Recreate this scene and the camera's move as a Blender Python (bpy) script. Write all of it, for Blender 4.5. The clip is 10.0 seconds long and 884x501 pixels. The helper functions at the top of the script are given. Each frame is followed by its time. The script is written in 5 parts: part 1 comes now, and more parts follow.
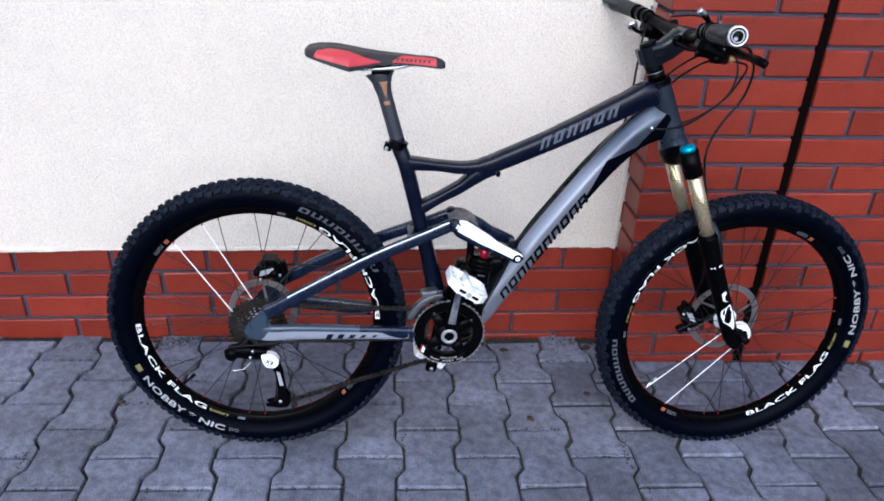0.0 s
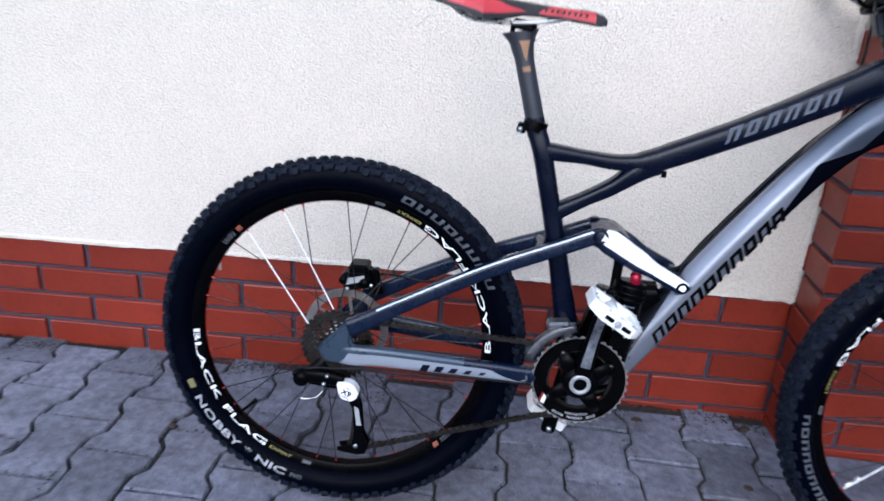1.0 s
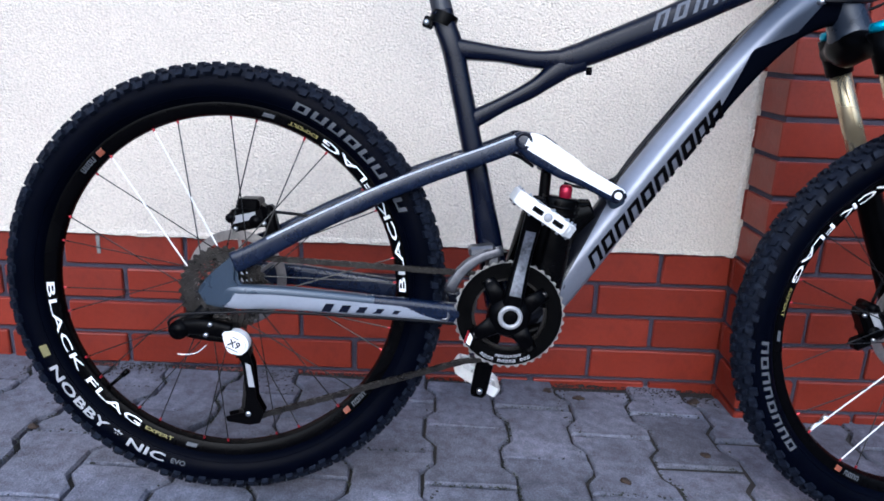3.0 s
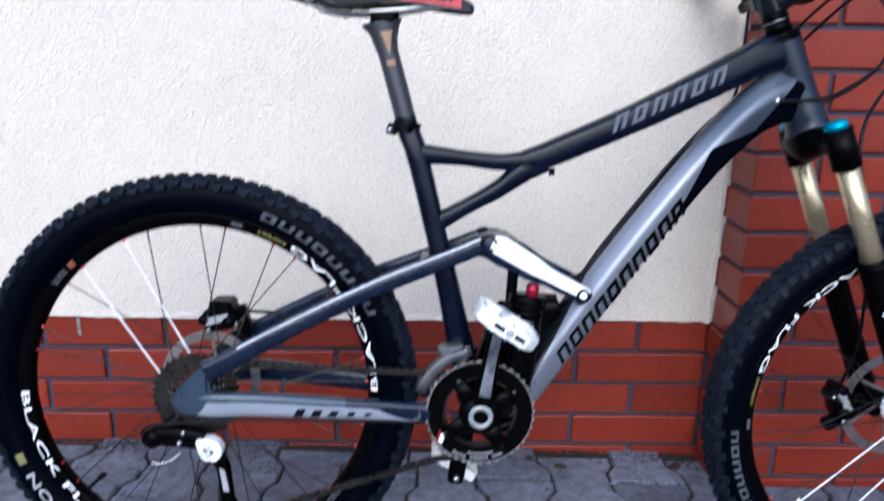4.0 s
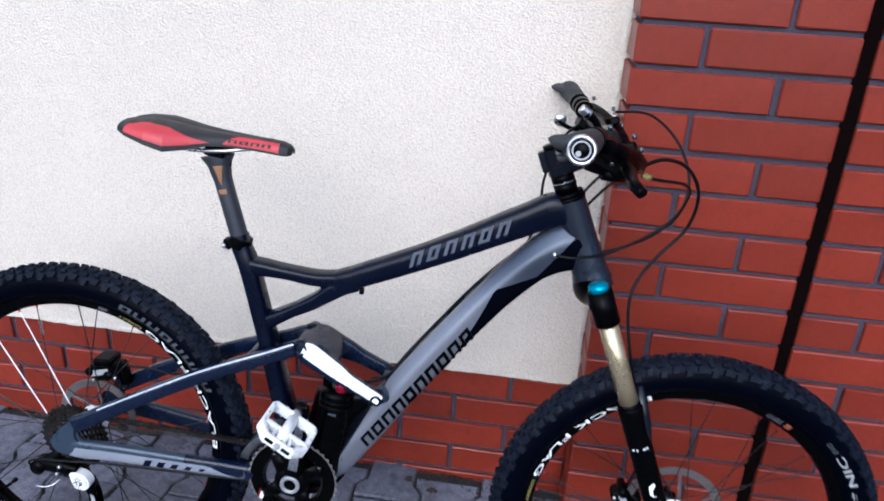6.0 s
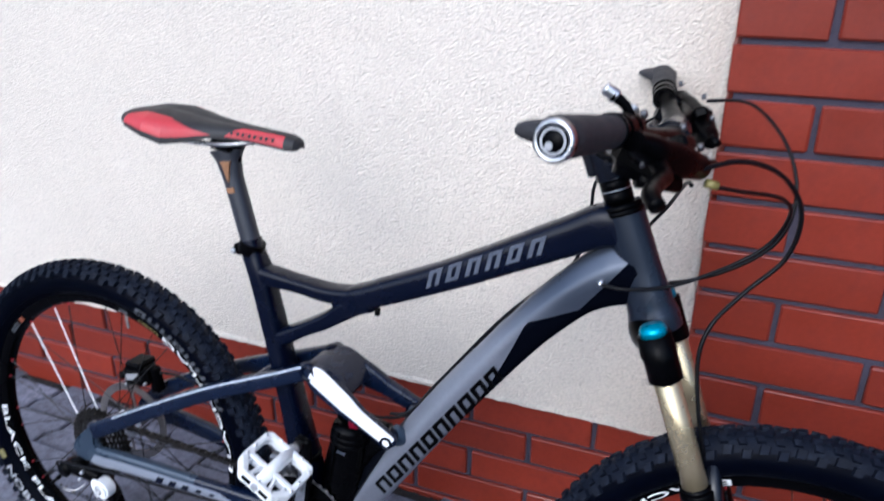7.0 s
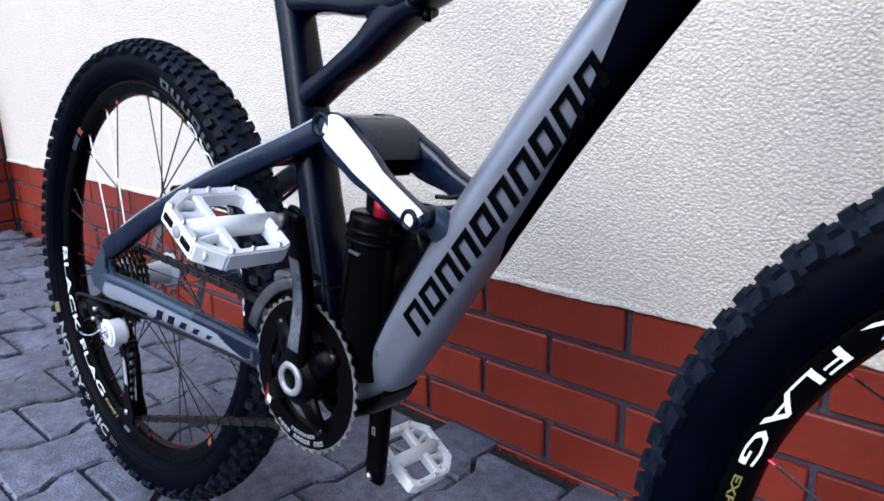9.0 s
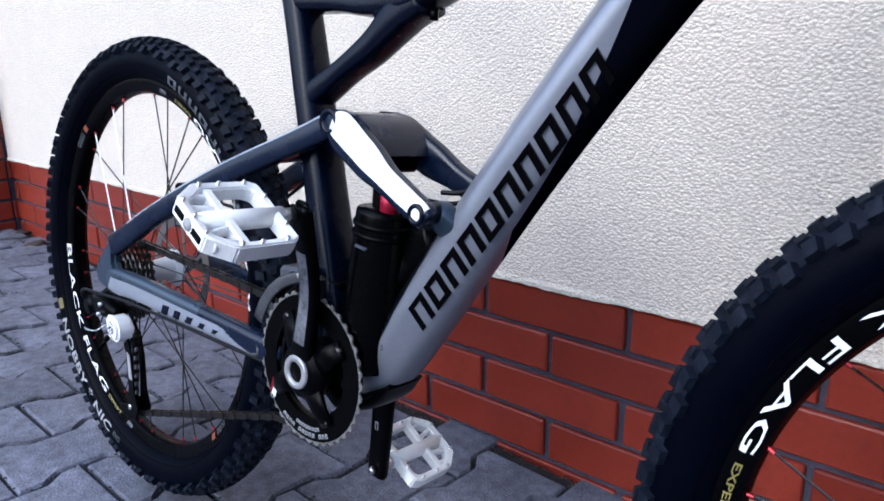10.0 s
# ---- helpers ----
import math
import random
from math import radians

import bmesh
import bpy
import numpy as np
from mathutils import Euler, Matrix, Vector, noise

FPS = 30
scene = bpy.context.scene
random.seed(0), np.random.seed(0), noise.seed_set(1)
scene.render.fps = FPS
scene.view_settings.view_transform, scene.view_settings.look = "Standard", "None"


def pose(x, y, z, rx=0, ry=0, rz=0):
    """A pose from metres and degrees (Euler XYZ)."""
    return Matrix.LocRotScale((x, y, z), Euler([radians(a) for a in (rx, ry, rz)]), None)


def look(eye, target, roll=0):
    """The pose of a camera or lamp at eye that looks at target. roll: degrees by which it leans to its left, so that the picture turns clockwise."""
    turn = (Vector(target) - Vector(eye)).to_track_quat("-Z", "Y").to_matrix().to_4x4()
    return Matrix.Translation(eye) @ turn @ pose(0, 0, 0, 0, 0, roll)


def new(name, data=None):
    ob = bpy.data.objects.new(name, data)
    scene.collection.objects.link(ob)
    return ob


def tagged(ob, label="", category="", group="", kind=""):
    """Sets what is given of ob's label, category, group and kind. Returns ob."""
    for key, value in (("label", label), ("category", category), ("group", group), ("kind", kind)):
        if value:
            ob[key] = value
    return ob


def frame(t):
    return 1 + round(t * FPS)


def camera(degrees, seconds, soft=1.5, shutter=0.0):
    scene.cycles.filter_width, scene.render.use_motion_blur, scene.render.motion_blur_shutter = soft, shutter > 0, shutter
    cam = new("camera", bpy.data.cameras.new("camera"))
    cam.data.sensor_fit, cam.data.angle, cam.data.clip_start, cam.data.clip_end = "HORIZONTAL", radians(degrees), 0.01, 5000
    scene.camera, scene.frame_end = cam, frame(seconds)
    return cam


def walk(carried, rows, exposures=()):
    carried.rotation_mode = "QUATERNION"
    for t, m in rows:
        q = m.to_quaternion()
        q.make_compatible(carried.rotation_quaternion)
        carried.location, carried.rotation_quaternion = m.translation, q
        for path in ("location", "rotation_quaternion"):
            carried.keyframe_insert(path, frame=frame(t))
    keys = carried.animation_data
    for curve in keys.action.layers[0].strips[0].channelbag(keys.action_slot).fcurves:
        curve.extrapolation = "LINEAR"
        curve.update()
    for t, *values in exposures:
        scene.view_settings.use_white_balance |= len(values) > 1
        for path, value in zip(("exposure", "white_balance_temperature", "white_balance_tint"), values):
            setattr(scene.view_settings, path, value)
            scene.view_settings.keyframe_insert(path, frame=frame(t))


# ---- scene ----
cam = camera(63.0, 10.0, soft=1.7, shutter=0.4)
PATH = [
    (0, (-0.224, 0.244, 1.301), (-0.077, 1.998, 0.352), 1.9),
    (0.5, (-0.224, 0.268, 1.262), (-0.158, 2.057, 0.369), 1.7),
    (1, (-0.252, 0.515, 1.033), (-0.399, 2.352, 0.257), 2.9),
    (1.5, (-0.223, 0.631, 0.783), (-0.344, 2.539, 0.198), 2.8),
    (2, (-0.211, 0.621, 0.744), (-0.215, 2.541, 0.183), 3.2),
    (3.5, (-0.194, 0.593, 0.752), (-0.169, 2.507, 0.172), 1.9),
    (4, (-0.163, 0.623, 0.884), (-0.136, 2.546, 0.335), 0.8),
    (4.5, (-0.088, 0.634, 1.111), (-0.021, 2.495, 0.38), 0.9),
    (5, (0.027, 0.55, 1.25), (0.059, 2.374, 0.432), 1.9),
    (5.2, (0.081, 0.482, 1.272), (0.094, 2.307, 0.453), 3.1),
    (6.3, (0.342, 0.711, 1.276), (-0.023, 2.511, 0.484), 2.1),
    (6.5, (0.379, 0.785, 1.268), (-0.103, 2.558, 0.479), 1.1),
    (7, (0.457, 0.866, 1.209), (-0.229, 2.567, 0.411), -0.0),
    (7.5, (0.486, 0.969, 1.054), (-0.483, 2.471, 0.158), 1.0),
    (8, (0.475, 1.164, 0.853), (-0.801, 2.475, 0.046), 0.9),
    (8.5, (0.472, 1.204, 0.701), (-0.853, 2.582, 0.114), -0.3),
    (9, (0.492, 1.199, 0.67), (-0.811, 2.619, 0.136), -1.2),
    (9.5, (0.488, 1.189, 0.664), (-0.802, 2.622, 0.131), -0.4),
    (10, (0.495, 1.184, 0.665), (-0.804, 2.612, 0.141), -0.8),
]
EXPOSURES = [(0.0, 0.40, 5000, 9), (1.0, 0.36, 4900, 9), (2.0, 0.42, 4900, 9), (4.0, 0.42, 4900, 9), (4.5, 0.35, 4890, 9), (6.3, 0.35, 4960, 9), (7.0, 0.33, 4960, 9), (7.6, 0.34, 4920, 9), (8.4, 0.42, 4900, 9), (10.0, 0.44, 4890, 9)]
walk(cam, [(t, look(eye, target, roll)) for t, eye, target, roll in PATH], EXPOSURES)

# ---- light: overcast sky, one wide soft sun from behind the viewer ----
SUN_ELEVATION, SUN_TURN = 34.0, 187.0
world = bpy.data.worlds.new("overcast_sky")
scene.world = world
world.use_nodes = True
wn, wl = world.node_tree.nodes, world.node_tree.links
sky = wn.new("ShaderNodeTexSky")
sky.sky_type, sky.sun_disc = "NISHITA", False
sky.sun_elevation, sky.sun_rotation = radians(SUN_ELEVATION), radians(SUN_TURN)
sky.air_density, sky.dust_density, sky.ozone_density = 1.0, 6.0, 1.0
wl.new(sky.outputs[0], wn["Background"].inputs[0])
wn["Background"].inputs[1].default_value = 0.15
sun = new("sun", bpy.data.lights.new("sun", "SUN"))
sun.data.energy, sun.data.angle, sun.data.color = 1.5, radians(105), (1.0, 0.97, 0.94)
sun.matrix_world = look((-0.5, -2.6, 2.8), (0, 1.6, 0.0))


# ---- materials ----
def material(name, base, rough=0.5, metal=0.0, vary=0.12, scale=30.0, bump=0.0, bump_scale=300.0, rand=0.0,
             coat=0.0, spec=0.5, speck=0.0, dust=None, dust_amount=0.0):
    """A surface with colour variation at two scales, fine relief and, where wanted, dust."""
    m = bpy.data.materials.new(name)
    m.use_nodes = True
    n, l = m.node_tree.nodes, m.node_tree.links
    b = n["Principled BSDF"]
    b.inputs["Metallic"].default_value = metal
    b.inputs["Coat Weight"].default_value = coat
    b.inputs["Coat Roughness"].default_value = 0.15
    b.inputs["Specular IOR Level"].default_value = spec
    co = n.new("ShaderNodeTexCoord")
    broad, fine = n.new("ShaderNodeTexNoise"), n.new("ShaderNodeTexNoise")
    broad.inputs["Scale"].default_value, broad.inputs["Detail"].default_value = scale, 4
    fine.inputs["Scale"].default_value, fine.inputs["Detail"].default_value = scale * 9, 3
    l.new(co.outputs["Object"], broad.inputs["Vector"])
    l.new(co.outputs["Object"], fine.inputs["Vector"])
    both = n.new("ShaderNodeMath")
    both.operation = "ADD"
    l.new(broad.outputs["Fac"], both.inputs[0])
    l.new(fine.outputs["Fac"], both.inputs[1])
    span = n.new("ShaderNodeMapRange")
    span.inputs["From Min"].default_value, span.inputs["From Max"].default_value = 0.6, 1.4
    span.inputs["To Min"].default_value, span.inputs["To Max"].default_value = 1 - vary, 1 + vary
    l.new(both.outputs[0], span.inputs["Value"])
    value = span.outputs[0]
    if rand:
        info = n.new("ShaderNodeObjectInfo")
        r = n.new("ShaderNodeMapRange")
        r.inputs["To Min"].default_value, r.inputs["To Max"].default_value = 1 - rand, 1 + rand
        l.new(info.outputs["Random"], r.inputs["Value"])
        mul = n.new("ShaderNodeMath")
        mul.operation = "MULTIPLY"
        l.new(value, mul.inputs[0])
        l.new(r.outputs[0], mul.inputs[1])
        value = mul.outputs[0]
    tint = n.new("ShaderNodeVectorMath")
    tint.operation = "SCALE"
    tint.inputs[0].default_value = base
    l.new(value, tint.inputs["Scale"])
    colour = tint.outputs[0]
    if dust:
        spots = n.new("ShaderNodeTexNoise")
        spots.inputs["Scale"].default_value, spots.inputs["Detail"].default_value = scale * 2.3, 8
        spots.inputs["Roughness"].default_value = 0.7
        l.new(co.outputs["Object"], spots.inputs["Vector"])
        ramp = n.new("ShaderNodeMapRange")
        ramp.inputs["From Min"].default_value, ramp.inputs["From Max"].default_value = 0.5, 0.72
        ramp.inputs["To Max"].default_value = dust_amount
        l.new(spots.outputs["Fac"], ramp.inputs["Value"])
        mix = n.new("ShaderNodeMix")
        mix.data_type = "RGBA"
        l.new(ramp.outputs[0], mix.inputs["Factor"])
        l.new(colour, mix.inputs["A"])
        mix.inputs["B"].default_value = (*dust, 1)
        colour = mix.outputs["Result"]
    l.new(colour, b.inputs["Base Color"])
    rr = n.new("ShaderNodeMapRange")
    rr.inputs["From Min"].default_value, rr.inputs["From Max"].default_value = 0.3, 0.7
    rr.inputs["To Min"].default_value, rr.inputs["To Max"].default_value = max(rough - 0.07, 0.02), min(rough + 0.07, 1)
    l.new(broad.outputs["Fac"], rr.inputs["Value"])
    l.new(rr.outputs[0], b.inputs["Roughness"])
    if bump:
        grain = n.new("ShaderNodeTexNoise")
        grain.inputs["Scale"].default_value, grain.inputs["Detail"].default_value = bump_scale, 5
        l.new(co.outputs["Object"], grain.inputs["Vector"])
        bm_ = n.new("ShaderNodeBump")
        bm_.inputs["Strength"].default_value, bm_.inputs["Distance"].default_value = 0.8, bump
        l.new(grain.outputs["Fac"], bm_.inputs["Height"])
        l.new(bm_.outputs[0], b.inputs["Normal"])
    return m


def stucco():
    """Cream scraped render: close grains a few millimetres across, slightly drawn out by the float."""
    m = material("cream_stucco", (0.688, 0.622, 0.535), rough=0.95, vary=0.03, scale=2.2, spec=0.06)
    n, l = m.node_tree.nodes, m.node_tree.links
    co = n.new("ShaderNodeTexCoord")
    squash = n.new("ShaderNodeMapping")
    squash.inputs["Scale"].default_value = (0.86, 1.0, 1.12)
    l.new(co.outputs["Object"], squash.inputs["Vector"])
    grains = n.new("ShaderNodeTexVoronoi")
    grains.feature = "SMOOTH_F1"
    grains.inputs["Scale"].default_value, grains.inputs["Smoothness"].default_value = 225, 0.18
    l.new(squash.outputs[0], grains.inputs["Vector"])
    swell = n.new("ShaderNodeTexNoise")
    swell.inputs["Scale"].default_value, swell.inputs["Detail"].default_value = 210, 3
    swell.inputs["Roughness"].default_value = 0.62
    l.new(squash.outputs[0], swell.inputs["Vector"])
    height = n.new("ShaderNodeMath")
    height.operation = "MULTIPLY_ADD"
    height.inputs[1].default_value = -0.75
    l.new(grains.outputs["Distance"], height.inputs[0])
    l.new(swell.outputs["Fac"], height.inputs[2])
    # the colour follows the relief height: darker in the pits, paler on the grains
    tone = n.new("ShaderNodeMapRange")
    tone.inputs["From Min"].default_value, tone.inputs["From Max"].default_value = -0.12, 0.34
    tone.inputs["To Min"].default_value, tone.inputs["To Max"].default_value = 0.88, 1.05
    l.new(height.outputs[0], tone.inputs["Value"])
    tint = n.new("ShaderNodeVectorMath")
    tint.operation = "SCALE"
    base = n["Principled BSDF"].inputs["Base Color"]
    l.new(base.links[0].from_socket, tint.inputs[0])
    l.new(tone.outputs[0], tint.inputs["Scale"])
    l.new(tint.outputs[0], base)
    relief = n.new("ShaderNodeBump")
    relief.inputs["Strength"].default_value, relief.inputs["Distance"].default_value = 1.0, 0.0036
    l.new(height.outputs[0], relief.inputs["Height"])
    l.new(relief.outputs[0], n["Principled BSDF"].inputs["Normal"])
    return m


def paver_concrete():
    """Worn grey concrete: broad damp stains, a mottled skin, dark pits and pale grains."""
    m = material("grey_concrete_paver", (0.134, 0.138, 0.176), rough=0.86, vary=0.30, scale=9, bump=0.0030, bump_scale=230, rand=0.20,
                 dust=(0.030, 0.029, 0.033), dust_amount=0.80)
    n, l = m.node_tree.nodes, m.node_tree.links
    p = n["Principled BSDF"]
    geo = n.new("ShaderNodeNewGeometry")
    colour = p.inputs["Base Color"].links[0].from_socket
    for size, low, high, dark, light in ((2.6, 0.36, 0.62, 0.62, 1.14), (46.0, 0.30, 0.66, 0.70, 1.20), (330.0, 0.30, 0.66, 0.66, 1.26)):
        noise = n.new("ShaderNodeTexNoise")
        noise.inputs["Scale"].default_value, noise.inputs["Detail"].default_value = size, 5
        l.new(geo.outputs["Position"], noise.inputs["Vector"])
        tone = n.new("ShaderNodeMapRange")
        tone.inputs["From Min"].default_value, tone.inputs["From Max"].default_value = low, high
        tone.inputs["To Min"].default_value, tone.inputs["To Max"].default_value = dark, light
        l.new(noise.outputs["Fac"], tone.inputs["Value"])
        scale = n.new("ShaderNodeVectorMath")
        scale.operation = "SCALE"
        l.new(colour, scale.inputs[0])
        l.new(tone.outputs[0], scale.inputs["Scale"])
        colour = scale.outputs[0]
    l.new(colour, p.inputs["Base Color"])
    return m


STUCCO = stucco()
BRICK = material("red_clinker", (0.168, 0.0205, 0.0090), rough=0.40, vary=0.17, scale=14, bump=0.0005, bump_scale=130, rand=0.15, spec=0.34,
                 dust=(0.075, 0.010, 0.008), dust_amount=0.45)
MORTAR = material("grey_mortar", (0.042, 0.037, 0.056), rough=0.95, vary=0.3, scale=18, bump=0.002, bump_scale=220)
PAVER = paver_concrete()
SAND = material("joint_sand", (0.028, 0.026, 0.024), rough=1.0, vary=0.4, scale=25, bump=0.003, bump_scale=150)
JOINTBLACK = material("dark_joint_strip", (0.003, 0.0015, 0.0015), rough=1.0, vary=0.4, scale=60, spec=0.02)
FRAME = material("satin_black_paint", (0.0006, 0.0019, 0.0090), rough=0.27, vary=0.1, scale=20, spec=0.20)
SLATE = material("slate_paint", (0.0028, 0.0066, 0.0210), rough=0.27, vary=0.1, scale=20, spec=0.36)
MIDSLATE = material("mid_slate_paint", (0.030, 0.045, 0.070), rough=0.30, metal=0.25, vary=0.1, scale=20)
SILVER = material("silver_grey_paint", (0.215, 0.225, 0.265), rough=0.34, metal=0.15, vary=0.06, scale=20)
PINSTRIPE = material("silver_pinstripe", (0.42, 0.44, 0.48), rough=0.32, metal=0.4, vary=0.15, scale=12)
STAYGREY = material("pale_silver_paint", (0.27, 0.29, 0.34), rough=0.34, metal=0.3, vary=0.06, scale=20)
WHITE = material("white_paint", (0.8, 0.8, 0.8), rough=0.35, vary=0.04, scale=30)
RUBBER = material("tyre_rubber", (0.0003, 0.0007, 0.0030), rough=0.42, vary=0.3, scale=18, bump=0.0003, bump_scale=500,
                  spec=0.03)
TREAD = material("dusty_lit_tread_rubber", (0.0016, 0.0032, 0.0090), rough=0.70, vary=0.35, scale=30, bump=0.0005, bump_scale=400, spec=0.16,
                 dust=(0.070, 0.090, 0.140), dust_amount=0.18)
RIM = material("black_rim", (0.0006, 0.0006, 0.0009), rough=0.25, vary=0.1, scale=20, spec=0.06)
PLASTIC = material("black_plastic", (0.0006, 0.0006, 0.0009), rough=0.33, vary=0.15, scale=40, spec=0.06)
ALLOY = material("bare_alloy", (0.6, 0.6, 0.6), rough=0.3, metal=1.0, vary=0.12, scale=40)
STEEL = material("grimy_steel", (0.05, 0.046, 0.042), rough=0.33, metal=0.9, vary=0.45, scale=60, dust=(0.008, 0.007, 0.006), dust_amount=0.6)
GOLD = material("gold_anodised", (0.50, 0.41, 0.25), rough=0.28, metal=0.75, vary=0.05, scale=20)
RED = material("red_leather", (0.40, 0.028, 0.036), rough=0.5, vary=0.1, scale=40)
BLUE = material("blue_anodised", (0.02, 0.28, 0.42), rough=0.3, metal=0.6, vary=0.05)
GREYGRIP = material("grey_grip_rubber", (0.017, 0.0165, 0.019), rough=0.75, vary=0.2, scale=60, bump=0.0006, bump_scale=700)
YELLOW = material("yellow_print", (0.19, 0.16, 0.045), rough=0.5, vary=0.05)
PALEGREY = material("pale_grey_print", (0.31, 0.31, 0.325), rough=0.5, vary=0.08, scale=60)
MAGENTA = material("red_anodised", (0.32, 0.008, 0.035), rough=0.3, metal=0.5, vary=0.05)
BROWN = material("bronze_print", (0.22, 0.11, 0.05), rough=0.4, vary=0.3, scale=60)
LEAF = material("dry_leaf", (0.032, 0.020, 0.013), rough=0.9, vary=0.4, scale=40)
CAN = material("shock_can_black", (0.0006, 0.0006, 0.0008), rough=0.26, vary=0.1, scale=30, spec=0.08)
POST = material("carbon_grey", (0.022, 0.024, 0.032), rough=0.42, vary=0.12, scale=40)
SEATBLACK = material("saddle_black", (0.010, 0.0095, 0.011), rough=0.6, vary=0.15, scale=50, bump=0.0003, bump_scale=600)
FDALLOY = material("dull_cage_alloy", (0.13, 0.13, 0.14), rough=0.4, metal=0.85, vary=0.3, scale=50)
HEADGREY = material("slate_grey_paint", (0.013, 0.018, 0.030), rough=0.28, metal=0.3, vary=0.08, scale=20)
SLATEGLOSS = material("gloss_slate", (0.004, 0.005, 0.009), rough=0.22, vary=0.1, scale=30, spec=0.3)
CABLE = material("black_housing", (0.003, 0.003, 0.004), rough=0.4, vary=0.1, scale=60, spec=0.15)
CHAINRING = material("worn_black_alloy", (0.0007, 0.0007, 0.0008), rough=0.35, vary=0.3, scale=60, spec=0.05)
TEETH = material("worn_tooth_alloy", (0.34, 0.33, 0.31), rough=0.36, metal=0.8, vary=0.5, scale=90)
BRIGHT = material("pale_alloy", (0.32, 0.32, 0.33), rough=0.35, metal=0.35, vary=0.05, scale=60)
WORN = material("rubbed_alloy", (0.25, 0.26, 0.29), rough=0.38, metal=0.8, vary=0.5, scale=25, dust=(0.012, 0.012, 0.014), dust_amount=0.9)
PEDAL = material("scuffed_white_plastic", (0.80, 0.80, 0.78), rough=0.42, vary=0.06, scale=60, dust=(0.5, 0.48, 0.45), dust_amount=0.3)


def two_tone(name, grey, black):
    """The down tube's paint: grey flanks, black on the back at its foot and in a wedge that climbs from the belly."""
    m = grey.copy()
    m.name = name
    n, l = m.node_tree.nodes, m.node_tree.links
    p = n["Principled BSDF"]
    co = n.new("ShaderNodeTexCoord")

    def dot(v, offset):
        d = n.new("ShaderNodeVectorMath")
        d.operation = "DOT_PRODUCT"
        d.inputs[1].default_value = v
        l.new(co.outputs["Object"], d.inputs[0])
        a = n.new("ShaderNodeMath")
        a.inputs[1].default_value = -offset
        l.new(d.outputs["Value"], a.inputs[0])
        return a.outputs[0]

    def math_node(op, a, b_):
        q = n.new("ShaderNodeMath")
        q.operation = op
        for k, x in enumerate((a, b_)):
            if isinstance(x, float):
                q.inputs[k].default_value = x
            else:
                l.new(x, q.inputs[k])
        return q.outputs[0]

    start = Vector((0.112, 0, 0.422))
    ahead, up = Vector((0.5715, 0, 0.8206)), Vector((-0.8206, 0, 0.5715))
    u, v = dot(ahead, start.dot(ahead)), dot(up, start.dot(up))
    climb = math_node("MULTIPLY", math_node("POWER", math_node("MAXIMUM", math_node("SUBTRACT", u, 0.080), 0.0), 2.0), 0.4545)
    climb = math_node("MINIMUM", climb, 0.0410)
    fall = math_node("MULTIPLY", math_node("MAXIMUM", math_node("SUBTRACT", u, 0.390), 0.0), 0.60)
    edge = math_node("MAXIMUM", math_node("SUBTRACT", climb, fall), math_node("MINIMUM", climb, 0.0060))
    # on the flat underside the black starts at the far edge and crosses over
    across = math_node("MULTIPLY", math_node("MAXIMUM", dot(Vector((0, 1, 0)), -0.0175), 0.0), 0.5)
    late = math_node("MULTIPLY", math_node("MAXIMUM", math_node("SUBTRACT", 0.135, u), 0.0), 0.25)
    reach = math_node("SUBTRACT", math_node("ADD", edge, -0.0385), late)
    belly = math_node("LESS_THAN", math_node("SUBTRACT", v, across), reach)
    back = math_node("GREATER_THAN", v, math_node("ADD", math_node("MULTIPLY", u, 0.17), 0.0050))
    mask = math_node("MAXIMUM", belly, back)
    mix = n.new("ShaderNodeMix")
    mix.data_type = "RGBA"
    l.new(mask, mix.inputs["Factor"])
    old = p.inputs["Base Color"].links[0].from_socket
    mix.inputs["B"].default_value = (*black, 1)
    # the grey deepens to slate towards the head tube
    deep = n.new("ShaderNodeMapRange")
    deep.interpolation_type = "SMOOTHSTEP"
    deep.inputs["From Min"].default_value, deep.inputs["From Max"].default_value = 0.30, 0.46
    deep.inputs["To Max"].default_value = 0.9
    l.new(u, deep.inputs["Value"])
    fade = n.new("ShaderNodeMix")
    fade.data_type = "RGBA"
    l.new(deep.outputs[0], fade.inputs["Factor"])
    l.new(old, fade.inputs["A"])
    fade.inputs["B"].default_value = (0.042, 0.053, 0.078, 1)
    l.new(fade.outputs["Result"], mix.inputs["A"])
    l.new(mix.outputs["Result"], p.inputs["Base Color"])
    metal = math_node("MULTIPLY", math_node("SUBTRACT", 1.0, mask), 0.50)
    l.new(metal, p.inputs["Metallic"])
    l.new(math_node("SUBTRACT", 0.5, math_node("MULTIPLY", belly, 0.5)), p.inputs["Specular IOR Level"])
    return m


DOWNTUBE = two_tone("two_tone_paint", SILVER, (0.0014, 0.0019, 0.0042))
SOIL = material("dark_soil", (0.018, 0.015, 0.013), rough=1.0, vary=0.5, scale=40)
MOSS = material("dark_moss", (0.017, 0.019, 0.012), rough=1.0, vary=0.5, scale=40)
GRIT = material("pale_grit_grain", (0.16, 0.155, 0.15), rough=0.95, vary=0.6, scale=30)
DARKWALL = material("dark_render", (0.10, 0.10, 0.10), rough=0.9, vary=0.2, scale=1.5)
SNOW = material("pale_grit", (0.5, 0.51, 0.54), rough=0.95, vary=0.15, scale=8, bump=0.004, bump_scale=60)


